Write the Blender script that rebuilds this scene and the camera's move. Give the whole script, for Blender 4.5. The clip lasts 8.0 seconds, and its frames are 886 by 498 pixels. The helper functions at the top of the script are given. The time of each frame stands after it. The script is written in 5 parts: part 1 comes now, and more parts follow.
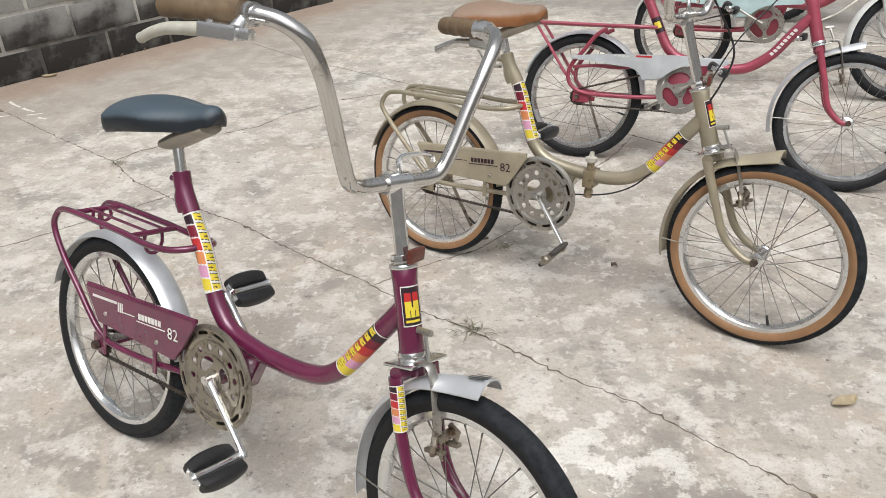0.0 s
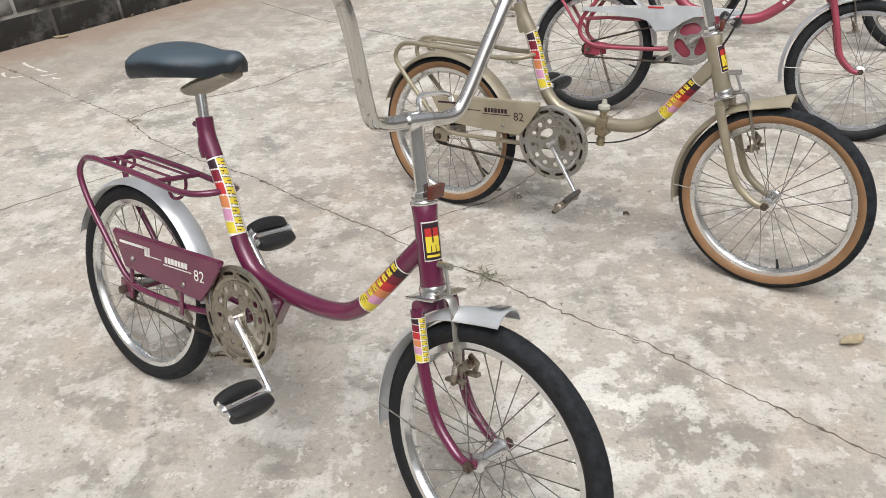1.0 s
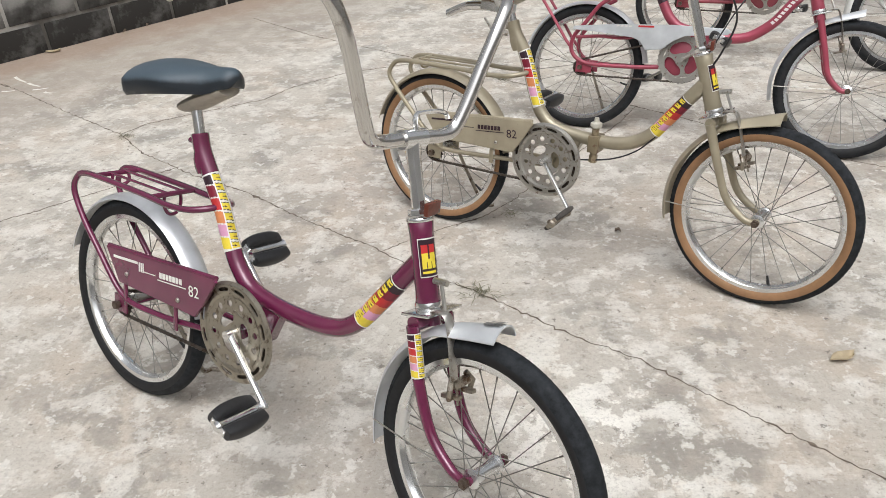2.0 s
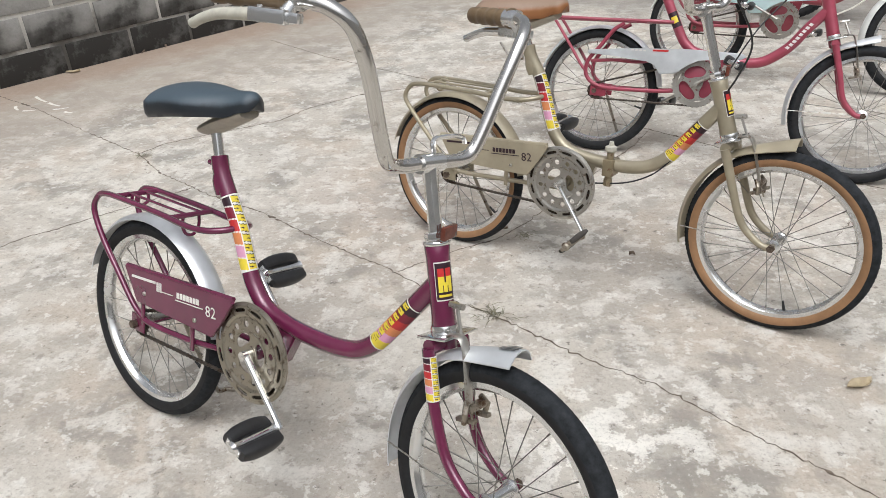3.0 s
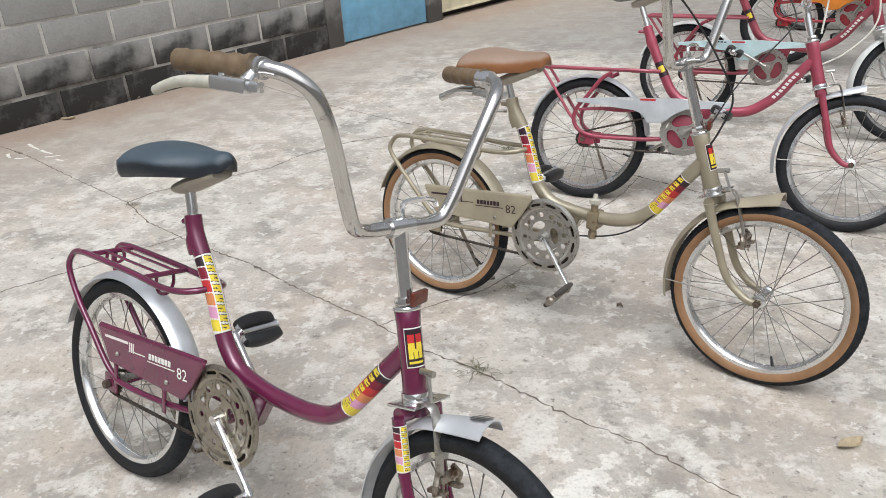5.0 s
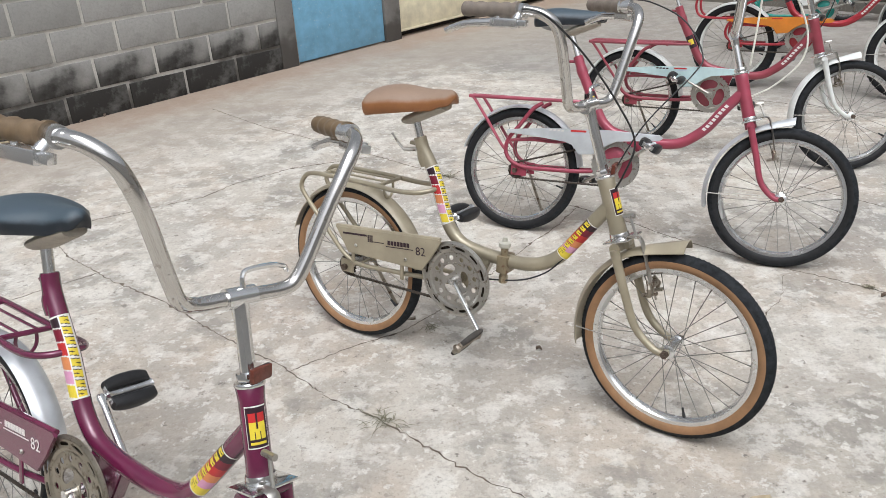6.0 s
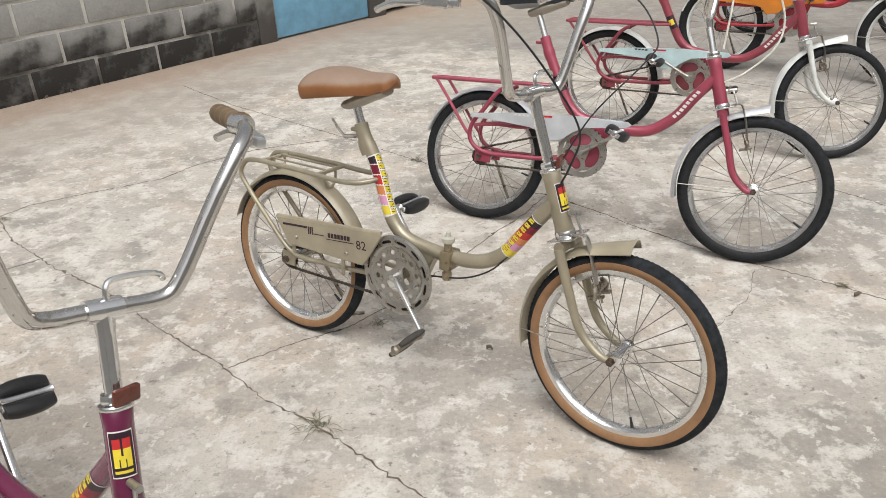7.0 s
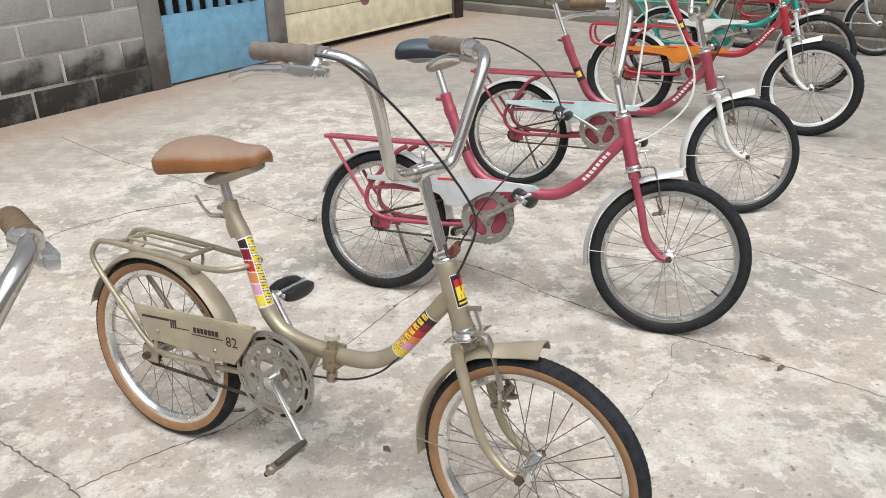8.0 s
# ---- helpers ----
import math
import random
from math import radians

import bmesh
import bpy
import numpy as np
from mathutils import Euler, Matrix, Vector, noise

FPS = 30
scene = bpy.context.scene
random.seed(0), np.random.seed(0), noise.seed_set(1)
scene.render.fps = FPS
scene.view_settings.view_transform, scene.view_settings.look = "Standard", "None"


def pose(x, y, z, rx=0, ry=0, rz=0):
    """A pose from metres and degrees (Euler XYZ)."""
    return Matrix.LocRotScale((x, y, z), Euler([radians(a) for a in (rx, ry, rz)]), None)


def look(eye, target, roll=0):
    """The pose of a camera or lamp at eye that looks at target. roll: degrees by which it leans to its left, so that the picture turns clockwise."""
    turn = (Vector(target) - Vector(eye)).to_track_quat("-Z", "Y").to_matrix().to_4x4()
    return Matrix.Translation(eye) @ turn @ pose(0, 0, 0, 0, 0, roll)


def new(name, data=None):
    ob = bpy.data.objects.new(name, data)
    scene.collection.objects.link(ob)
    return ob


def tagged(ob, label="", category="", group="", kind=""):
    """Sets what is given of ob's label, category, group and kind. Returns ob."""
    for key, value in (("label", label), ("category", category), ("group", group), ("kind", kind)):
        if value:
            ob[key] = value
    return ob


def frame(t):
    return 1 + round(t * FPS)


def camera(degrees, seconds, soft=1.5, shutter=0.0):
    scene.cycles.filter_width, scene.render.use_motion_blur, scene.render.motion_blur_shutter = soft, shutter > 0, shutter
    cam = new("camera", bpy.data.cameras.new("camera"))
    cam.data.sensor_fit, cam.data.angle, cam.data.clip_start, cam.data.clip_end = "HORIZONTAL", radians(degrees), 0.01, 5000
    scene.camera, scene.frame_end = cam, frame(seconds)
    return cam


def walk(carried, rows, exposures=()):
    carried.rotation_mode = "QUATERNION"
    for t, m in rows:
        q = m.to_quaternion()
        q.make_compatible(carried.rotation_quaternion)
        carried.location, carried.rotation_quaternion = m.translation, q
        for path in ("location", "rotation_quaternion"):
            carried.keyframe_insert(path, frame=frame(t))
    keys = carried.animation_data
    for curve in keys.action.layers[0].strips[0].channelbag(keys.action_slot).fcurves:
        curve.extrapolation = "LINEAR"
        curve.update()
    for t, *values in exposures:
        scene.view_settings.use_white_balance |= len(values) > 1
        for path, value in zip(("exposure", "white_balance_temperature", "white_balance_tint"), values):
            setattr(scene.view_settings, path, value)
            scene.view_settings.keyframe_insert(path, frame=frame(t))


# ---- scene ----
cam = camera(59.3, 8.0, soft=0.55)
EXPOSURE = [(0.0, 0.34, 6320), (1.2, 0.33, 6320), (2.5, 0.34, 6230), (4.2, 0.325, 6150), (5.5, 0.38, 6080), (6.2, 0.36, 6150), (6.6, 0.34, 6300), (7.0, 0.34, 6400), (7.5, 0.2, 6430), (8.0, 0.48, 6300)]
PATH = [
    (0, (0.299, 0.175, 1.288), (0.063, 1.899, 0.303), -3.3),
    (0.5, (0.285, 0.129, 1.276), (0.035, 1.829, 0.253), -3.8),
    (1, (0.286, 0.111, 1.267), (0.029, 1.788, 0.208), -4.2),
    (1.2, (0.278, 0.112, 1.261), (0.041, 1.788, 0.195), -4.1),
    (2.3, (0.275, 0.098, 1.279), (0.039, 1.808, 0.27), -3.3),
    (2.5, (0.271, 0.095, 1.28), (0.027, 1.809, 0.279), -3.1),
    (3, (0.269, 0.1, 1.285), (0.008, 1.822, 0.302), -3.5),
    (3.5, (0.268, 0.108, 1.298), (-0.009, 1.848, 0.35), -3.3),
    (4, (0.261, 0.113, 1.297), (-0.026, 1.856, 0.358), -3.3),
    (4.2, (0.263, 0.115, 1.294), (-0.03, 1.855, 0.352), -3.7),
    (5.3, (0.363, 0.186, 1.317), (0.133, 1.969, 0.442), -3.8),
    (5.5, (0.402, 0.216, 1.321), (0.2, 2.007, 0.454), -4.1),
    (6, (0.525, 0.299, 1.343), (0.298, 2.083, 0.467), -3.3),
    (6.5, (0.632, 0.372, 1.336), (0.342, 2.138, 0.443), -3.1),
    (7, (0.667, 0.454, 1.32), (0.438, 2.211, 0.391), -2.7),
    (7.5, (0.683, 0.639, 1.319), (0.551, 2.435, 0.448), -1.6),
    (8, (0.723, 0.745, 1.319), (0.696, 2.554, 0.464), -1.1),
]
walk(cam, [(t, look(eye, target, roll)) for t, eye, target, roll in PATH], [(t, stops, kelvin, 10) for t, stops, kelvin in EXPOSURE])

# ---- light ----
world = bpy.data.worlds.new("sky")
scene.world = world
world.use_nodes = True
wn, wl = world.node_tree.nodes, world.node_tree.links
sky = wn.new("ShaderNodeTexSky")
sky.sky_type, sky.sun_disc = "NISHITA", False
sky.sun_elevation, sky.sun_rotation = radians(62), radians(160)
sky.air_density, sky.dust_density, sky.ozone_density = 1.0, 8.0, 0.6
overcast = wn.new("ShaderNodeHueSaturation")
overcast.inputs["Saturation"].default_value = 0.12
wl.new(sky.outputs[0], overcast.inputs["Color"])
wl.new(overcast.outputs[0], wn["Background"].inputs["Color"])
wn["Background"].inputs["Strength"].default_value = 0.10
sun_lamp = bpy.data.lights.new("sun", "SUN")
sun_lamp.energy, sun_lamp.angle, sun_lamp.color = 1.0, radians(35), (1.0, 0.98, 0.95)
sun = new("sun", sun_lamp)
sun.matrix_world = look((0, 0, 8), (0.9, 2.3, 0))


# ---- materials ----
def nodes(name):
    m = bpy.data.materials.new(name)
    m.use_nodes = True
    return m, m.node_tree.nodes, m.node_tree.links, m.node_tree.nodes["Principled BSDF"]


def tex_noise(n, l, scale, detail=4.0, rough=0.6, coord="Object", stretch=(1, 1, 1), warp=0.0):
    tc, mp, no = n.new("ShaderNodeTexCoord"), n.new("ShaderNodeMapping"), n.new("ShaderNodeTexNoise")
    mp.inputs["Scale"].default_value = stretch
    no.inputs["Scale"].default_value, no.inputs["Detail"].default_value, no.inputs["Roughness"].default_value = scale, detail, rough
    no.inputs["Distortion"].default_value = warp
    l.new(tc.outputs[coord], mp.inputs[0])
    l.new(mp.outputs[0], no.inputs["Vector"])
    return no.outputs["Fac"]


def ramp(n, l, src, stops):
    r = n.new("ShaderNodeValToRGB")
    el = r.color_ramp.elements
    while len(el) < len(stops):
        el.new(0.5)
    for e, (p, c) in zip(el, stops):
        e.position = p
        e.color = (*c, 1) if isinstance(c, tuple) else (c, c, c, 1)
    l.new(src, r.inputs[0])
    return r.outputs[0]


def mix(n, l, fac, a, b, blend="MIX"):
    m = n.new("ShaderNodeMix")
    m.data_type, m.blend_type = "RGBA", blend
    for sock, v in ((m.inputs[0], fac), (m.inputs[6], a), (m.inputs[7], b)):
        if isinstance(v, (int, float)):
            sock.default_value = v if sock == m.inputs[0] else (v, v, v, 1)
        elif isinstance(v, tuple):
            sock.default_value = (*v, 1)
        else:
            l.new(v, sock)
    return m.outputs[2]


def bump(n, l, p, height, strength, distance=0.002):
    b = n.new("ShaderNodeBump")
    b.inputs["Strength"].default_value, b.inputs["Distance"].default_value = strength, distance
    l.new(height, b.inputs["Height"])
    l.new(b.outputs[0], p.inputs["Normal"])


def painted(name, colour, worn, metallic=0.0, rough=0.35, wear=0.55, coat=0.3):
    """Old enamel: a slow drift of the colour, fine speckle, rubbed and dusty spots."""
    m, n, l, p = nodes(name)
    big = tex_noise(n, l, 9.0)
    fine = tex_noise(n, l, 140.0, 3)
    drift = mix(n, l, ramp(n, l, big, [(0.3, 0.0), (0.7, 1.0)]), tuple(c * 0.82 for c in colour), tuple(min(1, c * 1.15) for c in colour))
    spots = ramp(n, l, tex_noise(n, l, 60.0, 6, 0.75), [(wear, 0.0), (wear + 0.09, 1.0)])
    col = mix(n, l, spots, drift, worn)
    l.new(col, p.inputs["Base Color"])
    p.inputs["Metallic"].default_value = metallic
    l.new(ramp(n, l, fine, [(0.3, rough - 0.01), (0.7, rough + 0.02)]), p.inputs["Roughness"])
    p.inputs["Coat Weight"].default_value, p.inputs["Coat Roughness"].default_value = coat, 0.15
    if coat < 0.5:
        bump(n, l, p, fine, 0.012, 0.0004)
    return m


def metal(name, colour=(0.84, 0.84, 0.83), rough=0.10, tarnish=(0.22, 0.19, 0.15), amount=0.62):
    m, n, l, p = nodes(name)
    spots = ramp(n, l, tex_noise(n, l, 45.0, 8, 0.75), [(amount, 0.0), (amount + 0.12, 1.0)])
    haze = tex_noise(n, l, 12.0, 4)
    l.new(mix(n, l, spots, mix(n, l, haze, tuple(c * 0.85 for c in colour), colour), tarnish), p.inputs["Base Color"])
    l.new(mix(n, l, spots, ramp(n, l, haze, [(0.3, rough * 0.7), (0.75, rough * 1.8)]), 0.6), p.inputs["Roughness"])
    p.inputs["Metallic"].default_value = 0.95
    return m


def plain(name, colour, rough=0.6, vary=0.25, scale=40.0, rel=0.15, gloss=0.5):
    m, n, l, p = nodes(name)
    f = tex_noise(n, l, scale, 6, 0.65)
    big = tex_noise(n, l, scale / 8, 3)
    c = mix(n, l, ramp(n, l, f, [(0.3, 0.0), (0.7, 1.0)]), tuple(v * (1 - vary) for v in colour), tuple(min(1, v * (1 + vary)) for v in colour))
    l.new(mix(n, l, ramp(n, l, big, [(0.35, 0.0), (0.65, 0.4)]), c, tuple(v * (1 - vary) for v in colour)), p.inputs["Base Color"])
    p.inputs["Roughness"].default_value = rough
    p.inputs["Specular IOR Level"].default_value = gloss
    bump(n, l, p, f, rel, 0.001)
    return m


PURPLE = painted("purple enamel", (0.140, 0.017, 0.057), (0.11, 0.025, 0.05), 0.12, 0.24, 0.90, 0.8)
BEIGE = painted("gold beige enamel", (0.36, 0.315, 0.225), (0.22, 0.18, 0.12), 0.35, 0.34, 0.64)
BEIGE_FLAT = painted("gold beige sheet enamel", (0.38, 0.33, 0.235), (0.24, 0.19, 0.13), 0.15, 0.40, 0.65)
PINK = painted("faded red enamel", (0.335, 0.055, 0.088), (0.26, 0.08, 0.09), 0.1, 0.34, 0.70)
PINK_WORN = painted("rubbed red enamel", (0.29, 0.050, 0.070), (0.17, 0.06, 0.055), 0.1, 0.40, 0.63)
RED = painted("red enamel", (0.36, 0.024, 0.036), (0.22, 0.04, 0.04), 0.1, 0.34, 0.67)
TEAL = painted("teal enamel", (0.02, 0.27, 0.22), (0.08, 0.18, 0.15), 0.1, 0.36, 0.67)
WHITE_PAINT = painted("white enamel", (0.70, 0.71, 0.68), (0.38, 0.36, 0.32), 0.0, 0.38, 0.66)
PALE_BLUE = painted("pale blue enamel", (0.52, 0.67, 0.68), (0.40, 0.42, 0.40), 0.0, 0.38, 0.68)
SILVER = painted("silver sheet paint", (0.64, 0.66, 0.675), (0.40, 0.39, 0.37), 0.40, 0.34, 0.68)
ORANGE = painted("orange sheet enamel", (0.66, 0.22, 0.025), (0.45, 0.22, 0.05), 0.0, 0.40, 0.62)
CHROME = metal("worn chrome")
BAR_CHROME = metal("weathered bar chrome", (0.68, 0.665, 0.64), 0.075, (0.26, 0.21, 0.16), 0.57)
RIM_CHROME = metal("rim chrome", (0.84, 0.845, 0.84), 0.20, (0.34, 0.31, 0.27), 0.64)
DULL = metal("dull plated steel", (0.50, 0.48, 0.44), 0.36, (0.20, 0.15, 0.11), 0.54)
RING_OLD = metal("tarnished chain wheel", (0.43, 0.39, 0.32), 0.36, (0.16, 0.12, 0.085), 0.53)
RUSTY = metal("tarnished plated steel", (0.40, 0.36, 0.30), 0.42, (0.13, 0.08, 0.05), 0.50)
RUST_DARK = metal("rusted steel", (0.20, 0.16, 0.13), 0.5, (0.09, 0.05, 0.035), 0.48)
SPOKE_STEEL = metal("spoke wire", (0.30, 0.29, 0.265), 0.38, (0.14, 0.11, 0.09), 0.55)
RUBBER = plain("black tyre rubber", (0.015, 0.015, 0.016), 0.66, 0.35, 60, 0.25, 0.3)
TREAD = plain("tread rubber", (0.023, 0.025, 0.028), 0.80, 0.60, 45, 0.5, 0.18)
TREAD_OLD = plain("dusty pedal rubber", (0.062, 0.055, 0.048), 0.75, 0.4, 70, 0.4)
GUM = plain("tan tyre wall", (0.300, 0.165, 0.080), 0.62, 0.2, 30, 0.15)


def dusty_sheen(name, side, top, rough, grain):
    """Seat cover: own colour on the flanks; dust, fading and painted sheen where flat."""
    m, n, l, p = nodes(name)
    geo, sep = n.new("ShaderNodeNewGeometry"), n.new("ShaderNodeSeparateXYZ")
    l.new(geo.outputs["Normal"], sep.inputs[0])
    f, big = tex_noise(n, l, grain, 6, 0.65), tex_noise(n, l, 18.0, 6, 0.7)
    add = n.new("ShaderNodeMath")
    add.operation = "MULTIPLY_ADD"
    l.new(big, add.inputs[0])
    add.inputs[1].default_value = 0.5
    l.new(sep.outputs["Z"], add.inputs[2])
    top_facing = ramp(n, l, add.outputs[0], [(0.60, 0.0), (0.92, 1.0)])
    c = mix(n, l, top_facing, mix(n, l, big, tuple(v * 0.7 for v in side), tuple(v * 1.2 for v in side)), mix(n, l, big, tuple(v * 0.8 for v in top), tuple(v * 1.15 for v in top)))
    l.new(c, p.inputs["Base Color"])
    l.new(mix(n, l, top_facing, rough, rough + 0.15), p.inputs["Roughness"])
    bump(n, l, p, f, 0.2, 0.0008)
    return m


# Second colour is the top's: dust, plus sheen painted into the vinyl.
VINYL = dusty_sheen("dark vinyl", (0.020, 0.025, 0.031), (0.058, 0.082, 0.102), 0.36, 220)
LEATHER = dusty_sheen("brown saddle leather", (0.285, 0.120, 0.044), (0.290, 0.198, 0.140), 0.42, 60)
OLD_LEATHER = dusty_sheen("old cracked saddle leather", (0.13, 0.085, 0.055), (0.20, 0.155, 0.115), 0.6, 60)
GRIP = plain("brown grip plastic", (0.165, 0.112, 0.062), 0.55, 0.25, 60, 0.2)
GRIP_GREY = plain("faded grey-brown grip plastic", (0.20, 0.165, 0.135), 0.6, 0.25, 60, 0.2)
GRIP_DARK = plain("dark grip rubber", (0.060, 0.048, 0.042), 0.6, 0.25, 60, 0.2)
SLEEVE = plain("yellowed lever sleeve", (0.52, 0.50, 0.42), 0.5, 0.2, 50, 0.1)
PAN = plain("saddle pan plastic", (0.44, 0.40, 0.33), 0.55, 0.2, 40, 0.15)
BLACK = plain("black plastic", (0.018, 0.018, 0.019), 0.45, 0.3, 60, 0.15)
CHAIN = metal("oily chain", (0.12, 0.105, 0.09), 0.5, (0.05, 0.03, 0.02), 0.5)
WHITE_CABLE = plain("white cable sheath", (0.72, 0.70, 0.62), 0.5, 0.1, 60, 0.05)
REFLECTOR = plain("brown red reflector", (0.13, 0.035, 0.022), 0.25, 0.3, 60, 0.1)
D_BLACK, D_WINE, D_RED, D_ORANGE, D_PINK, D_YELLOW, D_WHITE = (
    plain(f"decal {c}", rgb, 0.38, 0.10, 80, 0.03)
    for c, rgb in (("black", (0.03, 0.012, 0.02)), ("wine", (0.20, 0.012, 0.03)), ("red", (0.52, 0.03, 0.03)), ("orange", (0.66, 0.24, 0.09)),
                   ("pink", (0.66, 0.32, 0.48)), ("yellow", (0.76, 0.60, 0.05)), ("white", (0.74, 0.72, 0.68))))
STRIP_DARK = plain("dark fender strip", (0.10, 0.10, 0.10), 0.5, 0.4, 120, 0.1)
LEAF_DARK = plain("brown leaf scrap", (0.15, 0.11, 0.08), 0.8, 0.3, 30, 0.3)
LEAF_DRY = plain("dry leaf", (0.42, 0.34, 0.22), 0.7, 0.3, 30, 0.3)
WEED = plain("weed green", (0.19, 0.175, 0.115), 0.7, 0.35, 40, 0.2)
CRACK = plain("dark crack ribbon", (0.155, 0.122, 0.094), 0.95, 0.5, 60, 0.6)
SCRAWL = plain("white paint scrawl", (0.70, 0.68, 0.62), 0.8, 0.15, 90, 0.3)


def concrete_floor():
    m, n, l, p = nodes("worn yard concrete")
    stain = tex_noise(n, l, 0.9, 5, 0.6)
    rust = tex_noise(n, l, 1.7, 10, 0.64)
    grey = tex_noise(n, l, 4.4, 14, 0.66)
    flake = tex_noise(n, l, 8.5, 14, 0.68)
    dark = tex_noise(n, l, 2.3, 14, 0.66)
    pits = tex_noise(n, l, 34.0, 8, 0.70)
    fine = tex_noise(n, l, 150.0, 5, 0.7)
    base = mix(n, l, ramp(n, l, stain, [(0.36, 0.0), (0.64, 1.0)]), (0.435, 0.395, 0.335), (0.575, 0.54, 0.475))
    geo = n.new("ShaderNodeNewGeometry")

    def blotch(x, y, radius, strength):
        """A soft, ragged patch round one place of the floor."""
        d, add = n.new("ShaderNodeVectorMath"), n.new("ShaderNodeMath")
        d.operation, add.operation = "DISTANCE", "MULTIPLY_ADD"
        l.new(geo.outputs["Position"], d.inputs[0])
        d.inputs[1].default_value = (x, y, 0)
        l.new(grey, add.inputs[0])
        add.inputs[1].default_value = 0.7
        l.new(d.outputs["Value"], add.inputs[2])
        return ramp(n, l, add.outputs[0], [(0.30, strength), (0.35 + radius, 0.0)])
    for x, y, r, s, c in ((-0.236, 2.700, 0.60, 0.8, (0.41, 0.325, 0.265)), (-0.600, 2.039, 0.50, 0.7, (0.36, 0.30, 0.25)), (-0.963, 3.325, 0.28, 0.45, (0.27, 0.25, 0.225)),
                          (0.606, 2.315, 0.42, 0.7, (0.35, 0.30, 0.255)), (1.690, 3.010, 0.50, 0.7, (0.33, 0.28, 0.24)), (0.032, 4.444, 0.55, 0.4, (0.34, 0.31, 0.28)), (2.007, 3.360, 0.75, 0.85, (0.235, 0.222, 0.205)), (2.047, 4.332, 0.6, 0.6, (0.27, 0.25, 0.23)), (-2.318, 3.440, 0.5, 0.6, (0.33, 0.29, 0.25)), (-1.668, 3.911, 0.45, 0.35, (0.30, 0.275, 0.245)), (-0.127, 1.215, 0.4, 0.6, (0.34, 0.30, 0.26))):
        base = mix(n, l, blotch(x, y, r, s), base, c)
    base = mix(n, l, ramp(n, l, rust, [(0.47, 0.0), (0.58, 0.70)]), base, (0.465, 0.395, 0.318))
    base = mix(n, l, ramp(n, l, grey, [(0.490, 0.0), (0.530, 0.45), (0.62, 0.66)]), base, (0.345, 0.312, 0.272))
    base = mix(n, l, ramp(n, l, dark, [(0.545, 0.0), (0.575, 0.48), (0.66, 0.75)]), base, (0.225, 0.208, 0.184))
    base = mix(n, l, ramp(n, l, flake, [(0.520, 0.0), (0.540, 0.40), (0.63, 0.78)]), base, (0.655, 0.625, 0.565))
    base = mix(n, l, ramp(n, l, flake, [(0.385, 0.45), (0.415, 0.0)]), base, (0.33, 0.285, 0.24))
    lime = mix(n, l, 1.0, blotch(0.430, 1.430, 0.36, 1.0), ramp(n, l, flake, [(0.50, 0.0), (0.52, 1.0)]), "MULTIPLY")
    base = mix(n, l, lime, base, (0.80, 0.77, 0.70))
    scab = tex_noise(n, l, 19.0, 12, 0.68)
    base = mix(n, l, ramp(n, l, scab, [(0.585, 0.0), (0.605, 0.62)]), base, (0.70, 0.68, 0.625))
    base = mix(n, l, ramp(n, l, scab, [(0.375, 0.62), (0.395, 0.0)]), base, (0.27, 0.235, 0.20))
    base = mix(n, l, ramp(n, l, pits, [(0.355, 0.85), (0.375, 0.0)]), base, (0.17, 0.148, 0.125))
    speck = tex_noise(n, l, 70.0, 6, 0.7)
    base = mix(n, l, ramp(n, l, speck, [(0.36, 0.28), (0.48, 0.0)]), base, (0.22, 0.195, 0.17))
    base = mix(n, l, ramp(n, l, speck, [(0.56, 0.0), (0.66, 0.24)]), base, (0.72, 0.69, 0.63))
    base = mix(n, l, ramp(n, l, fine, [(0.34, 0.5), (0.45, 0.0), (0.60, 0.0)]), base, (0.24, 0.21, 0.18))

    def side_of(direction, offset, wobble):
        """Metres past a straight line on the plan, wavering a little."""
        dot, add = n.new("ShaderNodeVectorMath"), n.new("ShaderNodeMath")
        dot.operation, add.operation = "DOT_PRODUCT", "MULTIPLY_ADD"
        dot.inputs[1].default_value = (*direction, 0)
        l.new(geo.outputs["Position"], dot.inputs[0])
        l.new(grey, add.inputs[0])
        add.inputs[1].default_value = wobble
        l.new(dot.outputs["Value"], add.inputs[2])
        shift = n.new("ShaderNodeMath")
        shift.operation = "SUBTRACT"
        l.new(add.outputs[0], shift.inputs[0])
        shift.inputs[1].default_value = offset
        return shift.outputs[0]
    # Floor turns darker beyond a wavering line towards the back.
    dark_tone = ramp(n, l, side_of((0.477, 0.879), 5.43, 0.6), [(0.0, 0.0), (0.45, 0.72)])
    base = mix(n, l, dark_tone, base, mix(n, l, flake, (0.20, 0.18, 0.165), (0.27, 0.25, 0.225)))
    # Floor goes gradually darker and browner towards the block wall.
    near_wall_tone = ramp(n, l, side_of((-0.812, 0.584), 3.80, 0.9), [(0.05, 0.0), (0.70, 0.75)])
    base = mix(n, l, near_wall_tone, base, mix(n, l, flake, (0.27, 0.235, 0.195), (0.40, 0.35, 0.295)))
    earth = ramp(n, l, side_of((-0.812, 0.584), 4.53, 0.5), [(0.0, 0.0), (0.30, 0.75)])
    base = mix(n, l, earth, base, mix(n, l, pits, (0.27, 0.195, 0.145), (0.40, 0.30, 0.225)))
    l.new(base, p.inputs["Base Color"])
    l.new(ramp(n, l, grey, [(0.3, 0.62), (0.7, 0.9)]), p.inputs["Roughness"])
    bump(n, l, p, mix(n, l, 0.5, pits, scab), 0.7, 0.008)
    return m


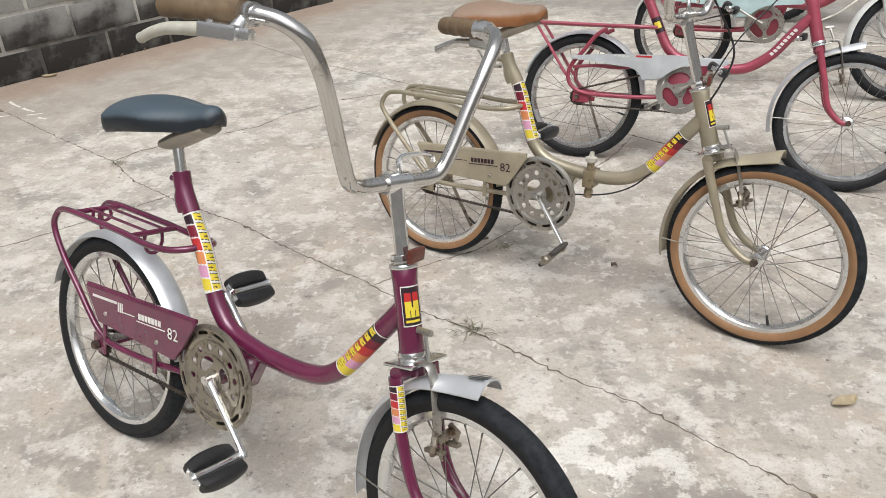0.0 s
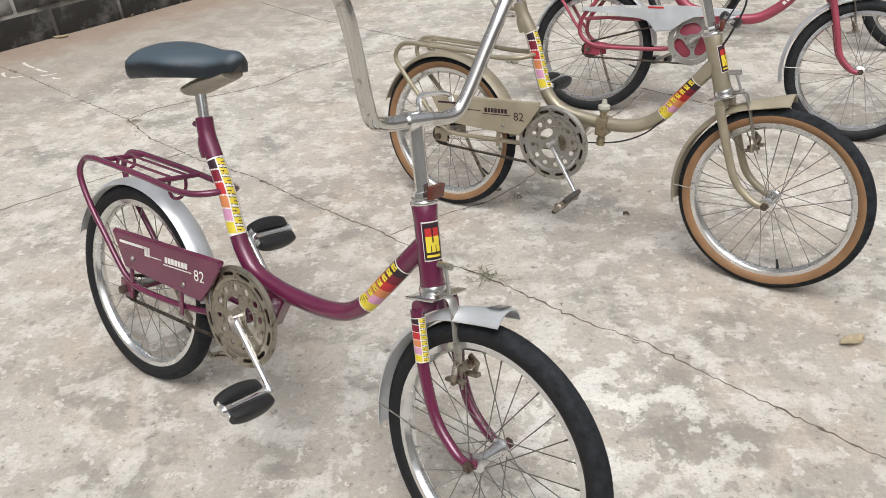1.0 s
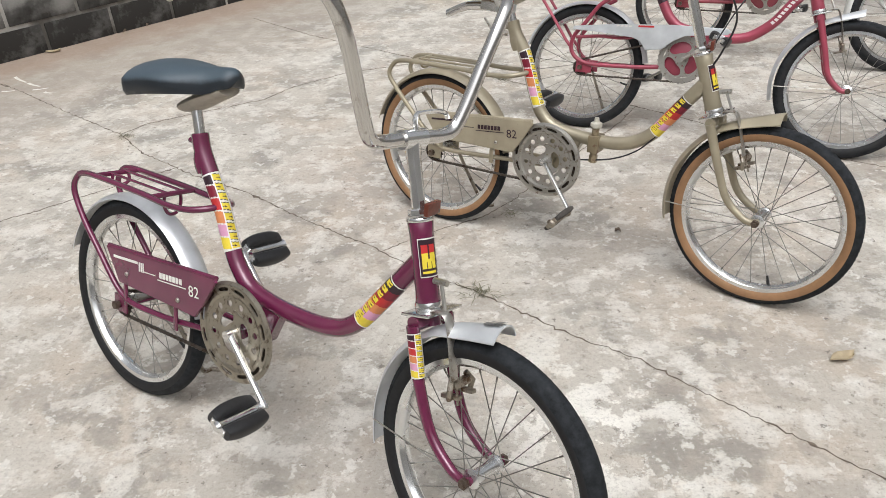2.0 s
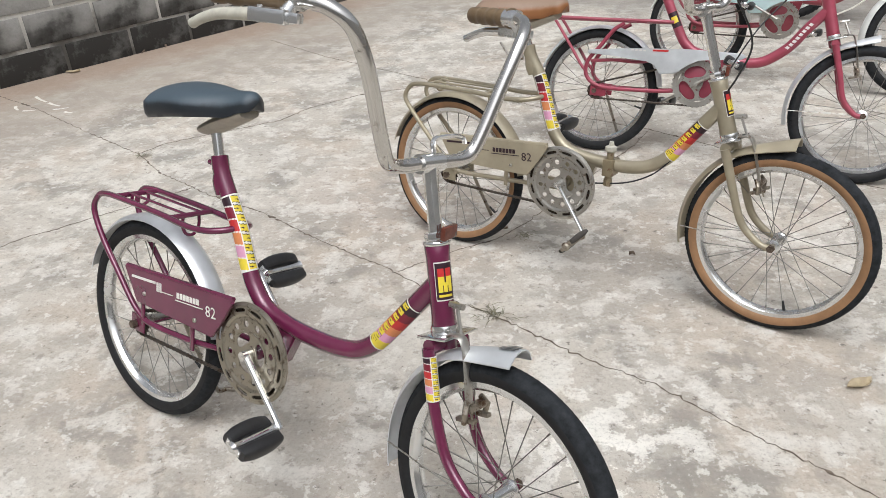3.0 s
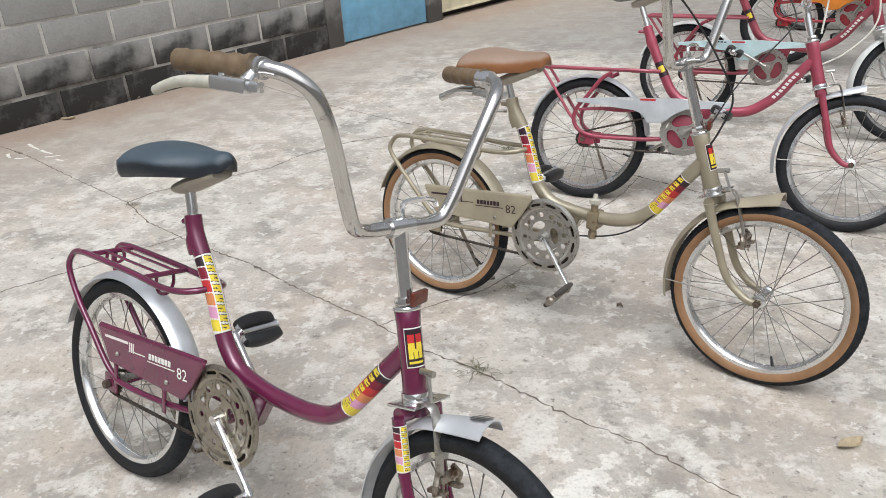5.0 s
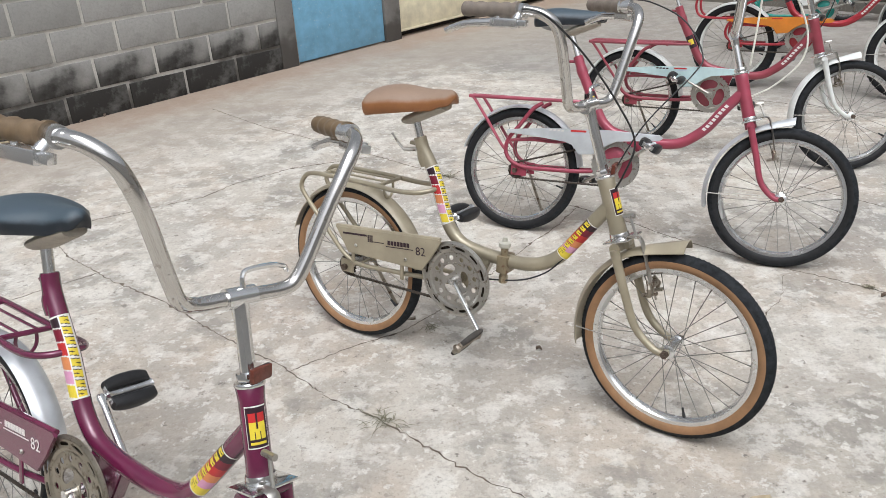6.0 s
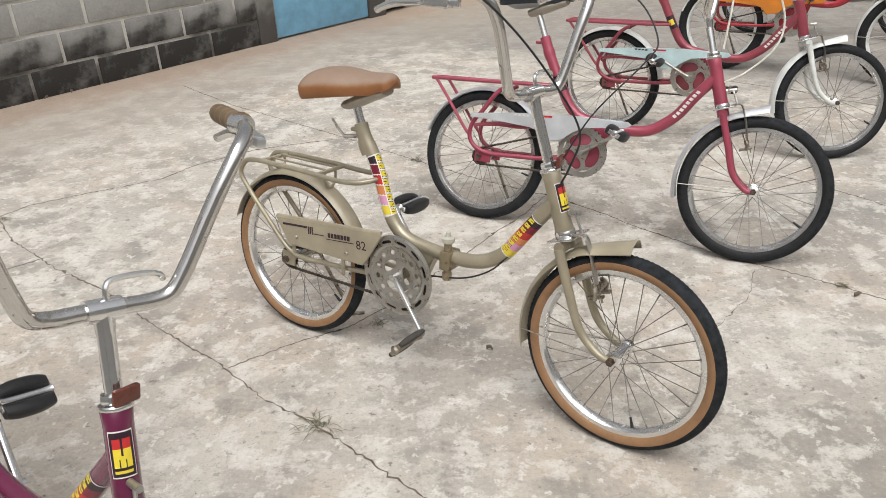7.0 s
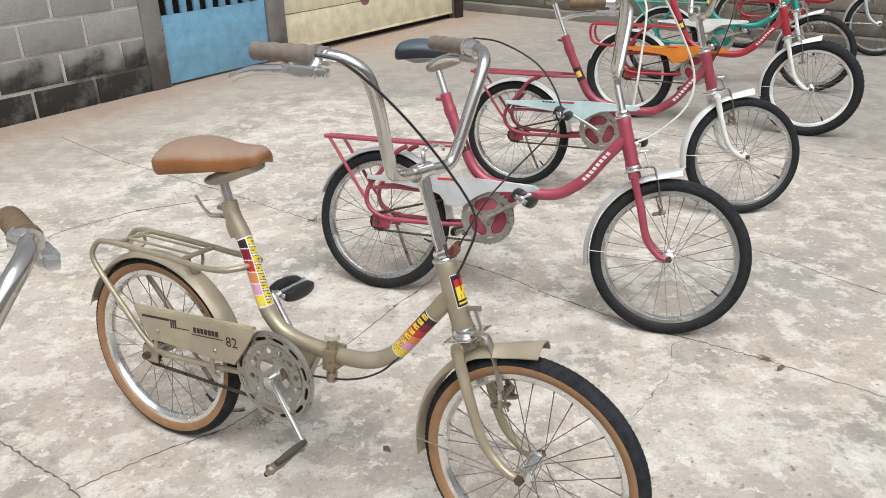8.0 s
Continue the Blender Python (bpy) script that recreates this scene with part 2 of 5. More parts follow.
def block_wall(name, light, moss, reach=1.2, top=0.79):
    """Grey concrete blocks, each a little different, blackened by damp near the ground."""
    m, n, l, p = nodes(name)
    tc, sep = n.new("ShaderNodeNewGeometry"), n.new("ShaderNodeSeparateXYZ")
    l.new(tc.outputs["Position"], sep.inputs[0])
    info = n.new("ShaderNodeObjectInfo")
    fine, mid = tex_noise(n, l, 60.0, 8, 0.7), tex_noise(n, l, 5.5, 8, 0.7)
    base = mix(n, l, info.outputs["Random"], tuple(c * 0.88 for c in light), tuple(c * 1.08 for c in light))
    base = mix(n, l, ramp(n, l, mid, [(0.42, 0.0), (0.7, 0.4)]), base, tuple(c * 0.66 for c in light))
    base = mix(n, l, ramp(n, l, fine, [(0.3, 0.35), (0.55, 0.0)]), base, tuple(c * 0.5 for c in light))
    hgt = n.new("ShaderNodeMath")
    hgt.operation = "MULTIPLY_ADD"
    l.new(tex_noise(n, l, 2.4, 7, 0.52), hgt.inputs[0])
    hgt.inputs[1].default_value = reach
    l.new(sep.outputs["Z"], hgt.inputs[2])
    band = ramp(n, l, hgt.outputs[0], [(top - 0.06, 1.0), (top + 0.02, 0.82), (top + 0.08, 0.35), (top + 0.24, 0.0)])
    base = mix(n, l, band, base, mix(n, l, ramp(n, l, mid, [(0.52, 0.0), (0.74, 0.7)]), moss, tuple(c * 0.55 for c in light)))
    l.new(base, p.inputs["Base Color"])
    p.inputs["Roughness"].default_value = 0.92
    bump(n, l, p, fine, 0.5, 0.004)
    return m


FLOOR = concrete_floor()
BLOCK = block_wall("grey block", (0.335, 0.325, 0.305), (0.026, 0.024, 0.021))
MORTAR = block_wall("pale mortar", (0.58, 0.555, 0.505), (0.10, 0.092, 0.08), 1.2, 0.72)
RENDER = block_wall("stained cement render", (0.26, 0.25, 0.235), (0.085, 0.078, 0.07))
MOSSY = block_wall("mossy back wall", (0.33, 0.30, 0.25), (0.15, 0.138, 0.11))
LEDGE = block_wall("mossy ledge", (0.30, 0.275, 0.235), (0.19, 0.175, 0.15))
DOOR_BLUE = painted("blue door paint", (0.17, 0.37, 0.52), (0.40, 0.50, 0.54), 0.0, 0.5, 0.60, 0.0)
GATE_CREAM = painted("cream gate paint", (0.66, 0.60, 0.43), (0.46, 0.37, 0.25), 0.0, 0.55, 0.76, 0.0)
# Made pale so the added, unseen walls show bright in the chrome.
PALE_BOUNCE = plain("pale bounce surface", (0.56, 0.555, 0.54), 0.85, 0.12, 4, 0.2)
# Near-black colour standing in for unlit space; also the gate post's colour.
DARK = plain("near-black shade and post colour", (0.035, 0.028, 0.024), 0.9, 0.3, 10, 0.1)


# ---- mesh helpers ----
def finish(name, bm, material, smooth=40):
    bmesh.ops.recalc_face_normals(bm, faces=bm.faces[:])
    me = bpy.data.meshes.new(name)
    bm.to_mesh(me)
    bm.free()
    for mt in (material if isinstance(material, (list, tuple)) else [material]):
        me.materials.append(mt)
    if smooth:
        me.polygons.foreach_set("use_smooth", [True] * len(me.polygons))
        me.set_sharp_from_angle(angle=radians(smooth))
    return me


def part(name, bm, material, parent, label="", m=None, smooth=40):
    ob = new(name, bm if isinstance(bm, bpy.types.Mesh) else finish(name, bm, material, smooth))
    ob.parent = parent
    if m is not None:
        ob.matrix_local = m
    return tagged(ob, label)


def curve_pts(ctrl, per=6, closed=False):
    """A smooth line through the control points (centripetal enough for tubes)."""
    P = [Vector(p) for p in ctrl]
    out, n = [], len(P)
    for i in range(n if closed else n - 1):
        if closed:
            a, b, c, d = P[i - 1], P[i], P[(i + 1) % n], P[(i + 2) % n]
        else:
            a, b, c, d = P[max(i - 1, 0)], P[i], P[i + 1], P[min(i + 2, n - 1)]
        for k in range(per):
            t = k / per
            out.append(0.5 * (2 * b + (c - a) * t + (2 * a - 5 * b + 4 * c - d) * t * t + (3 * b - a - 3 * c + d) * t ** 3))
    if not closed:
        out.append(P[-1])
    return out


def frames_along(pts, closed=False):
    n = len(pts)
    tan = [((pts[(i + 1) % n] if closed or i + 1 < n else pts[i]) - (pts[i - 1] if closed or i else pts[i])).normalized() for i in range(n)]
    ref = Vector((0, 1, 0)) if abs(tan[0].y) < 0.9 else Vector((1, 0, 0))
    u = (ref - tan[0] * ref.dot(tan[0])).normalized()
    res = []
    for t in tan:
        u = (u - t * u.dot(t)).normalized()
        res.append((t, u, t.cross(u)))
    return res


def tube(bm, pts, r, sides=10, closed=False, caps=True, arc=None, flat=1.0):
    """Sweeps a round (or flattened, or partial) section along pts; r is one radius or one for each point."""
    pts = [Vector(p) for p in pts]
    rings = []
    for i, (p, (t, u, v)) in enumerate(zip(pts, frames_along(pts, closed))):
        rr = r[i] if isinstance(r, (list, tuple)) else r
        if arc:
            angs = [arc[0] + (arc[1] - arc[0]) * k / sides for k in range(sides + 1)]
        else:
            angs = [2 * math.pi * k / sides for k in range(sides)]
        rings.append([bm.verts.new(p + rr * (math.cos(a) * u + flat * math.sin(a) * v)) for a in angs])
    m = len(rings[0])
    for i in range(len(rings) if closed else len(rings) - 1):
        a, b = rings[i], rings[(i + 1) % len(rings)]
        for k in range(m - 1 if arc else m):
            bm.faces.new((a[k], a[(k + 1) % m], b[(k + 1) % m], b[k]))
    if caps and not closed and not arc:
        bm.faces.new(rings[0])
        bm.faces.new(rings[-1])
    return bm


def rod(*segments, sides=10):
    """One mesh of several tubes: each (points, radius)."""
    bm = bmesh.new()
    for pts, r in segments:
        tube(bm, pts, r, sides)
    return bm


def box(bm, lo, hi, bevel=0.0, m=None):
    g = bmesh.ops.create_cube(bm, size=1)
    lo, hi = Vector(lo), Vector(hi)
    for v in g["verts"]:
        v.co = Vector((lo[k] + (v.co[k] + 0.5) * (hi[k] - lo[k]) for k in range(3)))
        if m is not None:
            v.co = m @ v.co
    if bevel:
        bmesh.ops.bevel(bm, geom=list({e for v in g["verts"] for e in v.link_edges}), offset=bevel, segments=2, affect="EDGES", profile=0.6)
    return bm


def slab(bm, outline, y0, y1, bevel=0.0):
    """A plate: an outline in the x-z plane given thickness from y0 to y1."""
    a = [bm.verts.new((x, y0, z)) for x, z in outline]
    b = [bm.verts.new((x, y1, z)) for x, z in outline]
    n = len(a)
    fs = [bm.faces.new(a), bm.faces.new(b[::-1])] + [bm.faces.new((a[k], b[k], b[(k + 1) % n], a[(k + 1) % n])) for k in range(n)]
    if bevel:
        bmesh.ops.bevel(bm, geom=list({e for f in fs[:2] for e in f.edges}), offset=bevel, segments=2, affect="EDGES")
    return bm


def lathe(bm, profile, segs=48, axis="y", centre=(0, 0, 0), closed=True):
    """Turns a profile of (radius, offset along the axis) about the axis."""
    c, rings = Vector(centre), []
    for i in range(segs):
        a = 2 * math.pi * i / segs
        ca, sa = math.cos(a), math.sin(a)
        rings.append([bm.verts.new(c + (Vector((r * ca, o, r * sa)) if axis == "y" else Vector((r * ca, r * sa, o)))) for r, o in profile])
    m = len(profile)
    for i in range(segs):
        p, q = rings[i], rings[(i + 1) % segs]
        for k in range(m if closed else m - 1):
            bm.faces.new((p[k], q[k], q[(k + 1) % m], p[(k + 1) % m]))
    return bm


def lettering(name, text, size, material, parent, m):
    cu = bpy.data.curves.new(name, "FONT")
    cu.body, cu.size, cu.align_x, cu.align_y, cu.extrude, cu.resolution_u = text, size, "CENTER", "CENTER", 0.0002, 2
    tmp = bpy.data.objects.new("tmp", cu)
    me = bpy.data.meshes.new_from_object(tmp)
    bpy.data.objects.remove(tmp)
    me.materials.append(material)
    return part(name, me, material, parent, m=m)


# ---- bicycle pieces, shared by all ----
RAD, TUBE_R = 0.246, 0.0215     # outer tyre radius, half its width
HUB_Z = 0.2455


def make_tyre_mesh(kind):
    """Tyre section: tan or black wall, darker tread with small knobs; the knobby one is fatter."""
    bm = bmesh.new()
    fat = 0.0055 if kind == "knobby" else 0.0
    tr, n = TUBE_R + fat, 14
    rc = RAD - TUBE_R + fat
    segs = 240
    rings = []
    for i in range(segs):
        a = 2 * math.pi * i / segs
        ring = []
        for k in range(n):
            ph = 2 * math.pi * k / n
            knob = (i // 2 + k) % 2 if kind == "knobby" else (i + k) % 2
            lift = {"gum": 0.0017, "black": 0.0007, "knobby": 0.0045}[kind] if (math.cos(ph) > 0.30 and knob) else 0.0
            r = rc + (tr + lift) * math.cos(ph)
            ring.append(bm.verts.new((r * math.cos(a), tr * math.sin(ph), r * math.sin(a))))
        rings.append(ring)
    for i in range(segs):
        p, q = rings[i], rings[(i + 1) % segs]
        for k in range(n):
            f = bm.faces.new((p[k], q[k], q[(k + 1) % n], p[(k + 1) % n]))
            mid = math.cos(2 * math.pi * (k + 0.5) / n)
            f.material_index = 1 if mid > 0.42 else 0
    return finish("tyre", bm, [GUM if kind == "gum" else RUBBER, TREAD], 50)


def make_rim_mesh(material, name="rim"):
    bm = bmesh.new()
    r0 = RAD - 2 * TUBE_R + 0.006
    lathe(bm, [(r0 + 0.003, -0.0125), (r0 + 0.004, -0.0145), (r0 - 0.010, -0.0140), (r0 - 0.017, -0.006), (r0 - 0.018, 0), (r0 - 0.017, 0.006),
               (r0 - 0.010, 0.0140), (r0 + 0.004, 0.0145), (r0 + 0.003, 0.0125), (r0 - 0.004, 0.0)], 72)
    return finish(name, bm, material, 35)


def make_hub_mesh(rear):
    bm = bmesh.new()
    w, fl = (0.036, 0.022) if rear else (0.034, 0.0185)
    lathe(bm, [(0.0001, -w - 0.022), (0.0055, -w - 0.022), (0.0055, -w - 0.004), (0.012, -w - 0.003), (fl, -w), (fl, -w + 0.003), (0.014, -w + 0.006), (0.0115, 0),
               (0.014, w - 0.006), (fl, w - 0.003), (fl, w), (0.012, w + 0.003), (0.0055, w + 0.004), (0.0055, w + 0.022), (0.0001, w + 0.022)], 20, closed=False)
    return finish("hub", bm, DULL if rear else RIM_CHROME, 35)


def make_spoke_mesh(sign):
    """One crossed spoke, from the hub's flange to the rim at angle 0."""
    r0 = RAD - 2 * TUBE_R - 0.011
    a = radians(48) * sign
    p, q = Vector((0.0172 * math.cos(a), 0.0335, 0.0172 * math.sin(a))), Vector((r0, 0.002, 0))
    bm = bmesh.new()
    tube(bm, [p, q - (q - p) * 0.06, q - (q - p) * 0.058, q], [0.00105, 0.00105, 0.0018, 0.0018], 5)
    return finish("spoke", bm, SPOKE_STEEL, 60)


def make_valve_mesh():
    r0 = RAD - 2 * TUBE_R - 0.012
    return finish("valve", rod(([(r0, 0, 0), (r0 - 0.012, 0, 0), (r0 - 0.013, 0, 0), (r0 - 0.026, 0, 0)], [0.0042, 0.0042, 0.0032, 0.0030])), BLACK)


TYRES = {k: make_tyre_mesh(k) for k in ("gum", "black", "knobby")}
RIMS = {"chrome": make_rim_mesh(RIM_CHROME), "white": make_rim_mesh(WHITE_PAINT, "white rim")}
HUBS = {True: make_hub_mesh(True), False: make_hub_mesh(False)}
SPOKES = {s: make_spoke_mesh(s) for s in (1, -1)}
VALVE = make_valve_mesh()


def wheel(name, bike, m, tyre, rim, rear, spin=0.0):
    hub = part(name, HUBS[rear], None, bike, m=m @ pose(0, 0, 0, 0, spin, 0))
    part("tyre", TYRES[tyre], None, hub, {"gum": "tan-walled tyre with dark tread", "knobby": "black tyre with coarse knobs"}.get(tyre, "black rubber tyre"))
    part("rim", RIMS[rim], None, hub)
    for i in range(28):
        side = 0 if i % 2 else 180
        a = 360 * i / 28
        mm = pose(0, 0, 0, 0, a, 0) @ (pose(0, 0, 0, 180, 0, 0) if side else pose(0, 0, 0))
        part("spoke", SPOKES[1 if (i // 2) % 2 else -1], None, hub, m=mm)
    part("valve", VALVE, None, hub, m=pose(0, 0, 0, 0, 12, 0))
    return hub


def fender(a0, a1, r, width, centre, flare=0.0, segs=40):
    """A thin curved mudguard from angle a0 to a1 (degrees, 0 ahead, 90 up) about the hub."""
    bm = bmesh.new()
    c, rows, k = Vector(centre), [], 8
    prof = []
    for j in range(k + 1):
        s = -1 + 2 * j / k
        prof.append((s * width, -0.013 * abs(s) ** 2.6))
    prof += [(w * 0.97, d - 0.0016) for w, d in reversed(prof)]
    for i in range(segs + 1):
        u = i / segs
        a = radians(a0 + (a1 - a0) * u)
        lift = flare * max(0.0, 1 - u / 0.22) ** 2
        deep = 1 + (0.9 * max(0.0, 1 - u / 0.3) if flare else 0)
        rows.append([bm.verts.new(c + Vector(((r + d * deep + lift) * math.cos(a), w, (r + d * deep + lift) * math.sin(a)))) for w, d in prof])
    m = len(prof)
    for i in range(segs):
        p, q = rows[i], rows[i + 1]
        for j in range(m):
            bm.faces.new((p[j], q[j], q[(j + 1) % m], p[(j + 1) % m]))
    bm.faces.new(rows[0])
    bm.faces.new(rows[-1])
    return bm


def saddle_mesh(material, style):
    """Padded seat, nose ahead, swept section by section; origin at the clamp under it."""
    bm, n = bmesh.new(), 30
    rings = []
    for i in range(n + 1):
        u = i / n
        x = -0.138 + 0.280 * u
        end = min(1.0, math.sqrt(max(0.0, 1 - (1 - min(u / 0.14, 1.0)) ** 2)), math.sqrt(max(0.0, 1 - (1 - min((1 - u) / 0.09, 1.0)) ** 2)))
        wide, nose, where, steep = {"wide": (0.098, 0.024, 0.68, 12.0), "broad": (0.096, 0.034, 0.58, 10.0), "slim": (0.085, 0.027, 0.56, 9.5)}[style]
        w = nose + (wide - nose) * (1 / (1 + math.exp((u - where) * steep))) * 1.03
        w = max(w * end, 0.002)
        top = 0.075 + 0.017 * math.exp(-((u - 0.30) / 0.30) ** 2) - 0.004 * u * u
        bot = 0.020 + 0.006 * math.sin(math.pi * u)
        if u > 0.78:
            bot += 0.012 * min(1.0, (u - 0.78) / 0.1)
        mid, half = (top + bot) / 2, (top - bot) / 2 * (0.14 + 0.86 * end)
        crease = mid - half + 1.12 * half
        dome = [-1 + 2 * q / 14 for q in range(15)]
        section = [(y * w, crease + (mid + half - crease) * (1 - abs(y) ** 2.2) ** 0.75) for y in dome]
        section += [(1.01 * w, crease - 0.35 * half), (0.99 * w, mid - 0.72 * half), (0.93 * w, mid - half), (0.45 * w, mid - half), (-0.45 * w, mid - half), (-0.93 * w, mid - half), (-0.99 * w, mid - 0.72 * half), (-1.01 * w, crease - 0.35 * half)]
        ring = [bm.verts.new((x, y, z - 0.006 * (y / max(w, 0.01)) ** 2)) for y, z in section]
        rings.append(ring)
    k = len(rings[0])
    for a, b in zip(rings, rings[1:]):
        for j in range(k):
            bm.faces.new((a[j], a[(j + 1) % k], b[(j + 1) % k], b[j]))
    bm.faces.new(rings[0])
    bm.faces.new(rings[-1])
    return finish("saddle", bm, material, 60)


def pan_mesh():
    bm = bmesh.new()
    pts = curve_pts([(-0.030, 0, -0.008), (-0.005, 0, -0.004), (0.05, 0, 0.012), (0.11, 0, 0.026)], 5)
    tube(bm, pts, [0.026 + 0.012 * math.sin(math.pi * i / (len(pts) - 1)) for i in range(len(pts))], 12, flat=0.42)
    return finish("saddle_pan", bm, PAN, 50)


def pedal(bike, centre, tilt, worn=False):
    """Two ribbed rubber treads on a plated cage, its bright barrel showing between them; a worn one has lost most of its rubber."""
    m = Matrix.Translation(centre) @ pose(0, 0, 0, 0, tilt, 0)
    bm = bmesh.new()
    tube(bm, [(0, -0.058, 0), (0, -0.052, 0), (0, -0.046, 0), (0, -0.030, 0), (0, 0.030, 0), (0, 0.046, 0), (0, 0.052, 0), (0, 0.056, 0)], [0.007, 0.013, 0.0105, 0.0095, 0.0095, 0.0105, 0.013, 0.009], 14)
    thick = 0.0075 if worn else 0.0095
    for y in (-0.051, 0.051):
        slab(bm, [(-0.021, -thick * 0.8), (0.021, -thick * 0.8), (0.021, thick * 0.8), (-0.021, thick * 0.8)], y - 0.0012, y + 0.0012, 0.0008)
    for x in (-0.0175, 0.0175):
        tube(bm, [(x, -0.053, 0), (x, 0.053, 0)], 0.003, 8)
    body = part("pedal", bm, RUSTY if worn else CHROME, bike, "plated pedal with worn thin treads" if worn else "plated pedal with black rubber treads", m=m)
    hw, hh = (0.0115, 0.0085) if worn else (0.0150, 0.0170)
    for s in (-1, 1):
        bm = bmesh.new()
        rings = []
        for i in range(15):
            v = -1 + 2 * i / 14
            w = 1 - 0.34 * abs(v) ** 2.6
            ring = []
            for q in range(16):
                c, sn = math.cos(2 * math.pi * (q + 0.5) / 16), math.sin(2 * math.pi * (q + 0.5) / 16)
                cx, cz = math.copysign(abs(c) ** 0.6, c), math.copysign(abs(sn) ** 0.6, sn)
                groove = 0.0016 if abs(cx) < 0.35 else 0
                ring.append(bm.verts.new((s * (0.0250 - 0.014 * (1 - w)) + cx * hw * (0.55 + 0.45 * w), v * 0.0495, cz * (hh * w - groove))))
            rings.append(ring)
        for u, v in zip(rings, rings[1:]):
            for k in range(16):
                bm.faces.new((u[k], u[(k + 1) % 16], v[(k + 1) % 16], v[k]))
        bm.faces.new(rings[0])
        bm.faces.new(rings[-1])
        part("tread", bm, TREAD_OLD if worn else BLACK, body)
    return body


def ring_guard(style, material):
    """Chain wheel. 'disc': pressed guard with round holes and slots; 'open': toothed ring with three arms."""
    bm = bmesh.new()
    th = 0.0026

    def at(r, t, layer, dish):
        return bm.verts.new((r * math.cos(t), -dish + layer * th, r * math.sin(t)))

    def annulus(r0, r1, d0, d1, segs=96, teeth=0):
        rings = []
        for i in range(segs):
            t = 2 * math.pi * i / segs
            ro = r1 if not teeth or i % 4 < 2 else r1 - teeth
            rings.append((at(r0, t, 0, d0), at(ro, t, 0, d1), at(ro, t, 1, d1), at(r0, t, 1, d0)))
        for i in range(segs):
            p, q = rings[i], rings[(i + 1) % segs]
            for k in range(4):
                bm.faces.new((p[k], q[k], q[(k + 1) % 4], p[(k + 1) % 4]))

    def pierced(r0, r1, d, count, half_w, half_h, power, turn=0.0):
        """A ring of plate sectors, each with one rounded opening through it."""
        rm, hr, n = (r0 + r1) / 2, (r1 - r0) / 2, 24
        ha = math.pi / count
        for s in range(count):
            t0 = 2 * math.pi * s / count + turn
            loops = {}
            for layer in (0, 1):
                outer, inner = [], []
                for k in range(n):
                    f = 2 * math.pi * (k + 0.5) / n
                    c, sn = math.cos(f), math.sin(f)
                    m = max(abs(c), abs(sn))
                    outer.append(at(rm + hr * sn / m, t0 + ha * c / m, layer, d))
                    e = (abs(c) ** power + abs(sn) ** power) ** (-1 / power)
                    inner.append(at(rm + half_h * e * sn, t0 + half_w * e * c / rm, layer, d))
                loops[layer] = (outer, inner)
                for k in range(n):
                    bm.faces.new((outer[k], outer[(k + 1) % n], inner[(k + 1) % n], inner[k]))
            for k in range(n):
                bm.faces.new((loops[0][1][k], loops[0][1][(k + 1) % n], loops[1][1][(k + 1) % n], loops[1][1][k]))
    if style == "disc":
        annulus(0.008, 0.018, 0.004, 0.004, 32)
        pierced(0.018, 0.050, 0.003, 3, 0.024, 0.0125, 2.6, 0.5)
        pierced(0.050, 0.079, 0.002, 12, 0.0072, 0.0072, 2)
        annulus(0.079, 0.086, 0.001, 0.004)
        pierced(0.086, 0.104, 0.005, 12, 0.0165, 0.0042, 3.5, 0.13)
        annulus(0.104, 0.1115, 0.004, 0.0005)
    else:
        annulus(0.006, 0.022, 0.002, 0.002, 32)
        pierced(0.022, 0.070, 0.001, 3, 0.040, 0.021, 2.6)
        annulus(0.070, 0.0925, 0.0, 0.0, 136, 0.0045)
    return finish("chain_wheel", bm, material, 35)


def chain_mesh(bb, r1, r2, y):
    """A closed run of small links round both wheels."""
    c2 = Vector((0, y, HUB_Z))
    c1 = Vector((bb[0], y, bb[1]))
    ax = (c1 - c2)
    ang = math.atan2(ax.z, ax.x)
    pts = []
    for i in range(13):
        a = ang + math.pi / 2 - math.pi * i / 12
        pts.append(c1 + Vector((r1 * math.cos(a), 0, r1 * math.sin(a))))
    for i in range(7):
        a = ang - math.pi / 2 - math.pi * i / 6
        pts.append(c2 + Vector((r2 * math.cos(a), 0, r2 * math.sin(a))))
    line, step = [], 0.0127
    n = len(pts)
    for i in range(n):
        a, b = pts[i], pts[(i + 1) % n]
        k = max(1, round((b - a).length / (step / 2)))
        line += [a.lerp(b, j / k) for j in range(k)]
    bm = bmesh.new()
    tube(bm, line, [0.0050 if i % 2 else 0.0034 for i in range(len(line))], 6, closed=True)
    return finish("chain", bm, CHAIN, 60)


def cog_mesh():
    bm = bmesh.new()
    segs = 36
    a = [bm.verts.new(((0.033 if i % 2 else 0.028) * math.cos(2 * math.pi * i / segs), -0.0015, (0.033 if i % 2 else 0.028) * math.sin(2 * math.pi * i / segs))) for i in range(segs)]
    b = [bm.verts.new((v.co.x, 0.0015, v.co.z)) for v in a]
    bm.faces.new(a)
    bm.faces.new(b[::-1])
    for i in range(segs):
        bm.faces.new((a[i], a[(i + 1) % segs], b[(i + 1) % segs], b[i]))
    return finish("cog", bm, CHAIN, 30)


COG, PAN_MESH = cog_mesh(), pan_mesh()
CHAIN_WHEELS = {("disc", "dull"): ring_guard("disc", RING_OLD), ("disc", "clean"): ring_guard("disc", DULL), ("open", "clean"): ring_guard("open", DULL)}
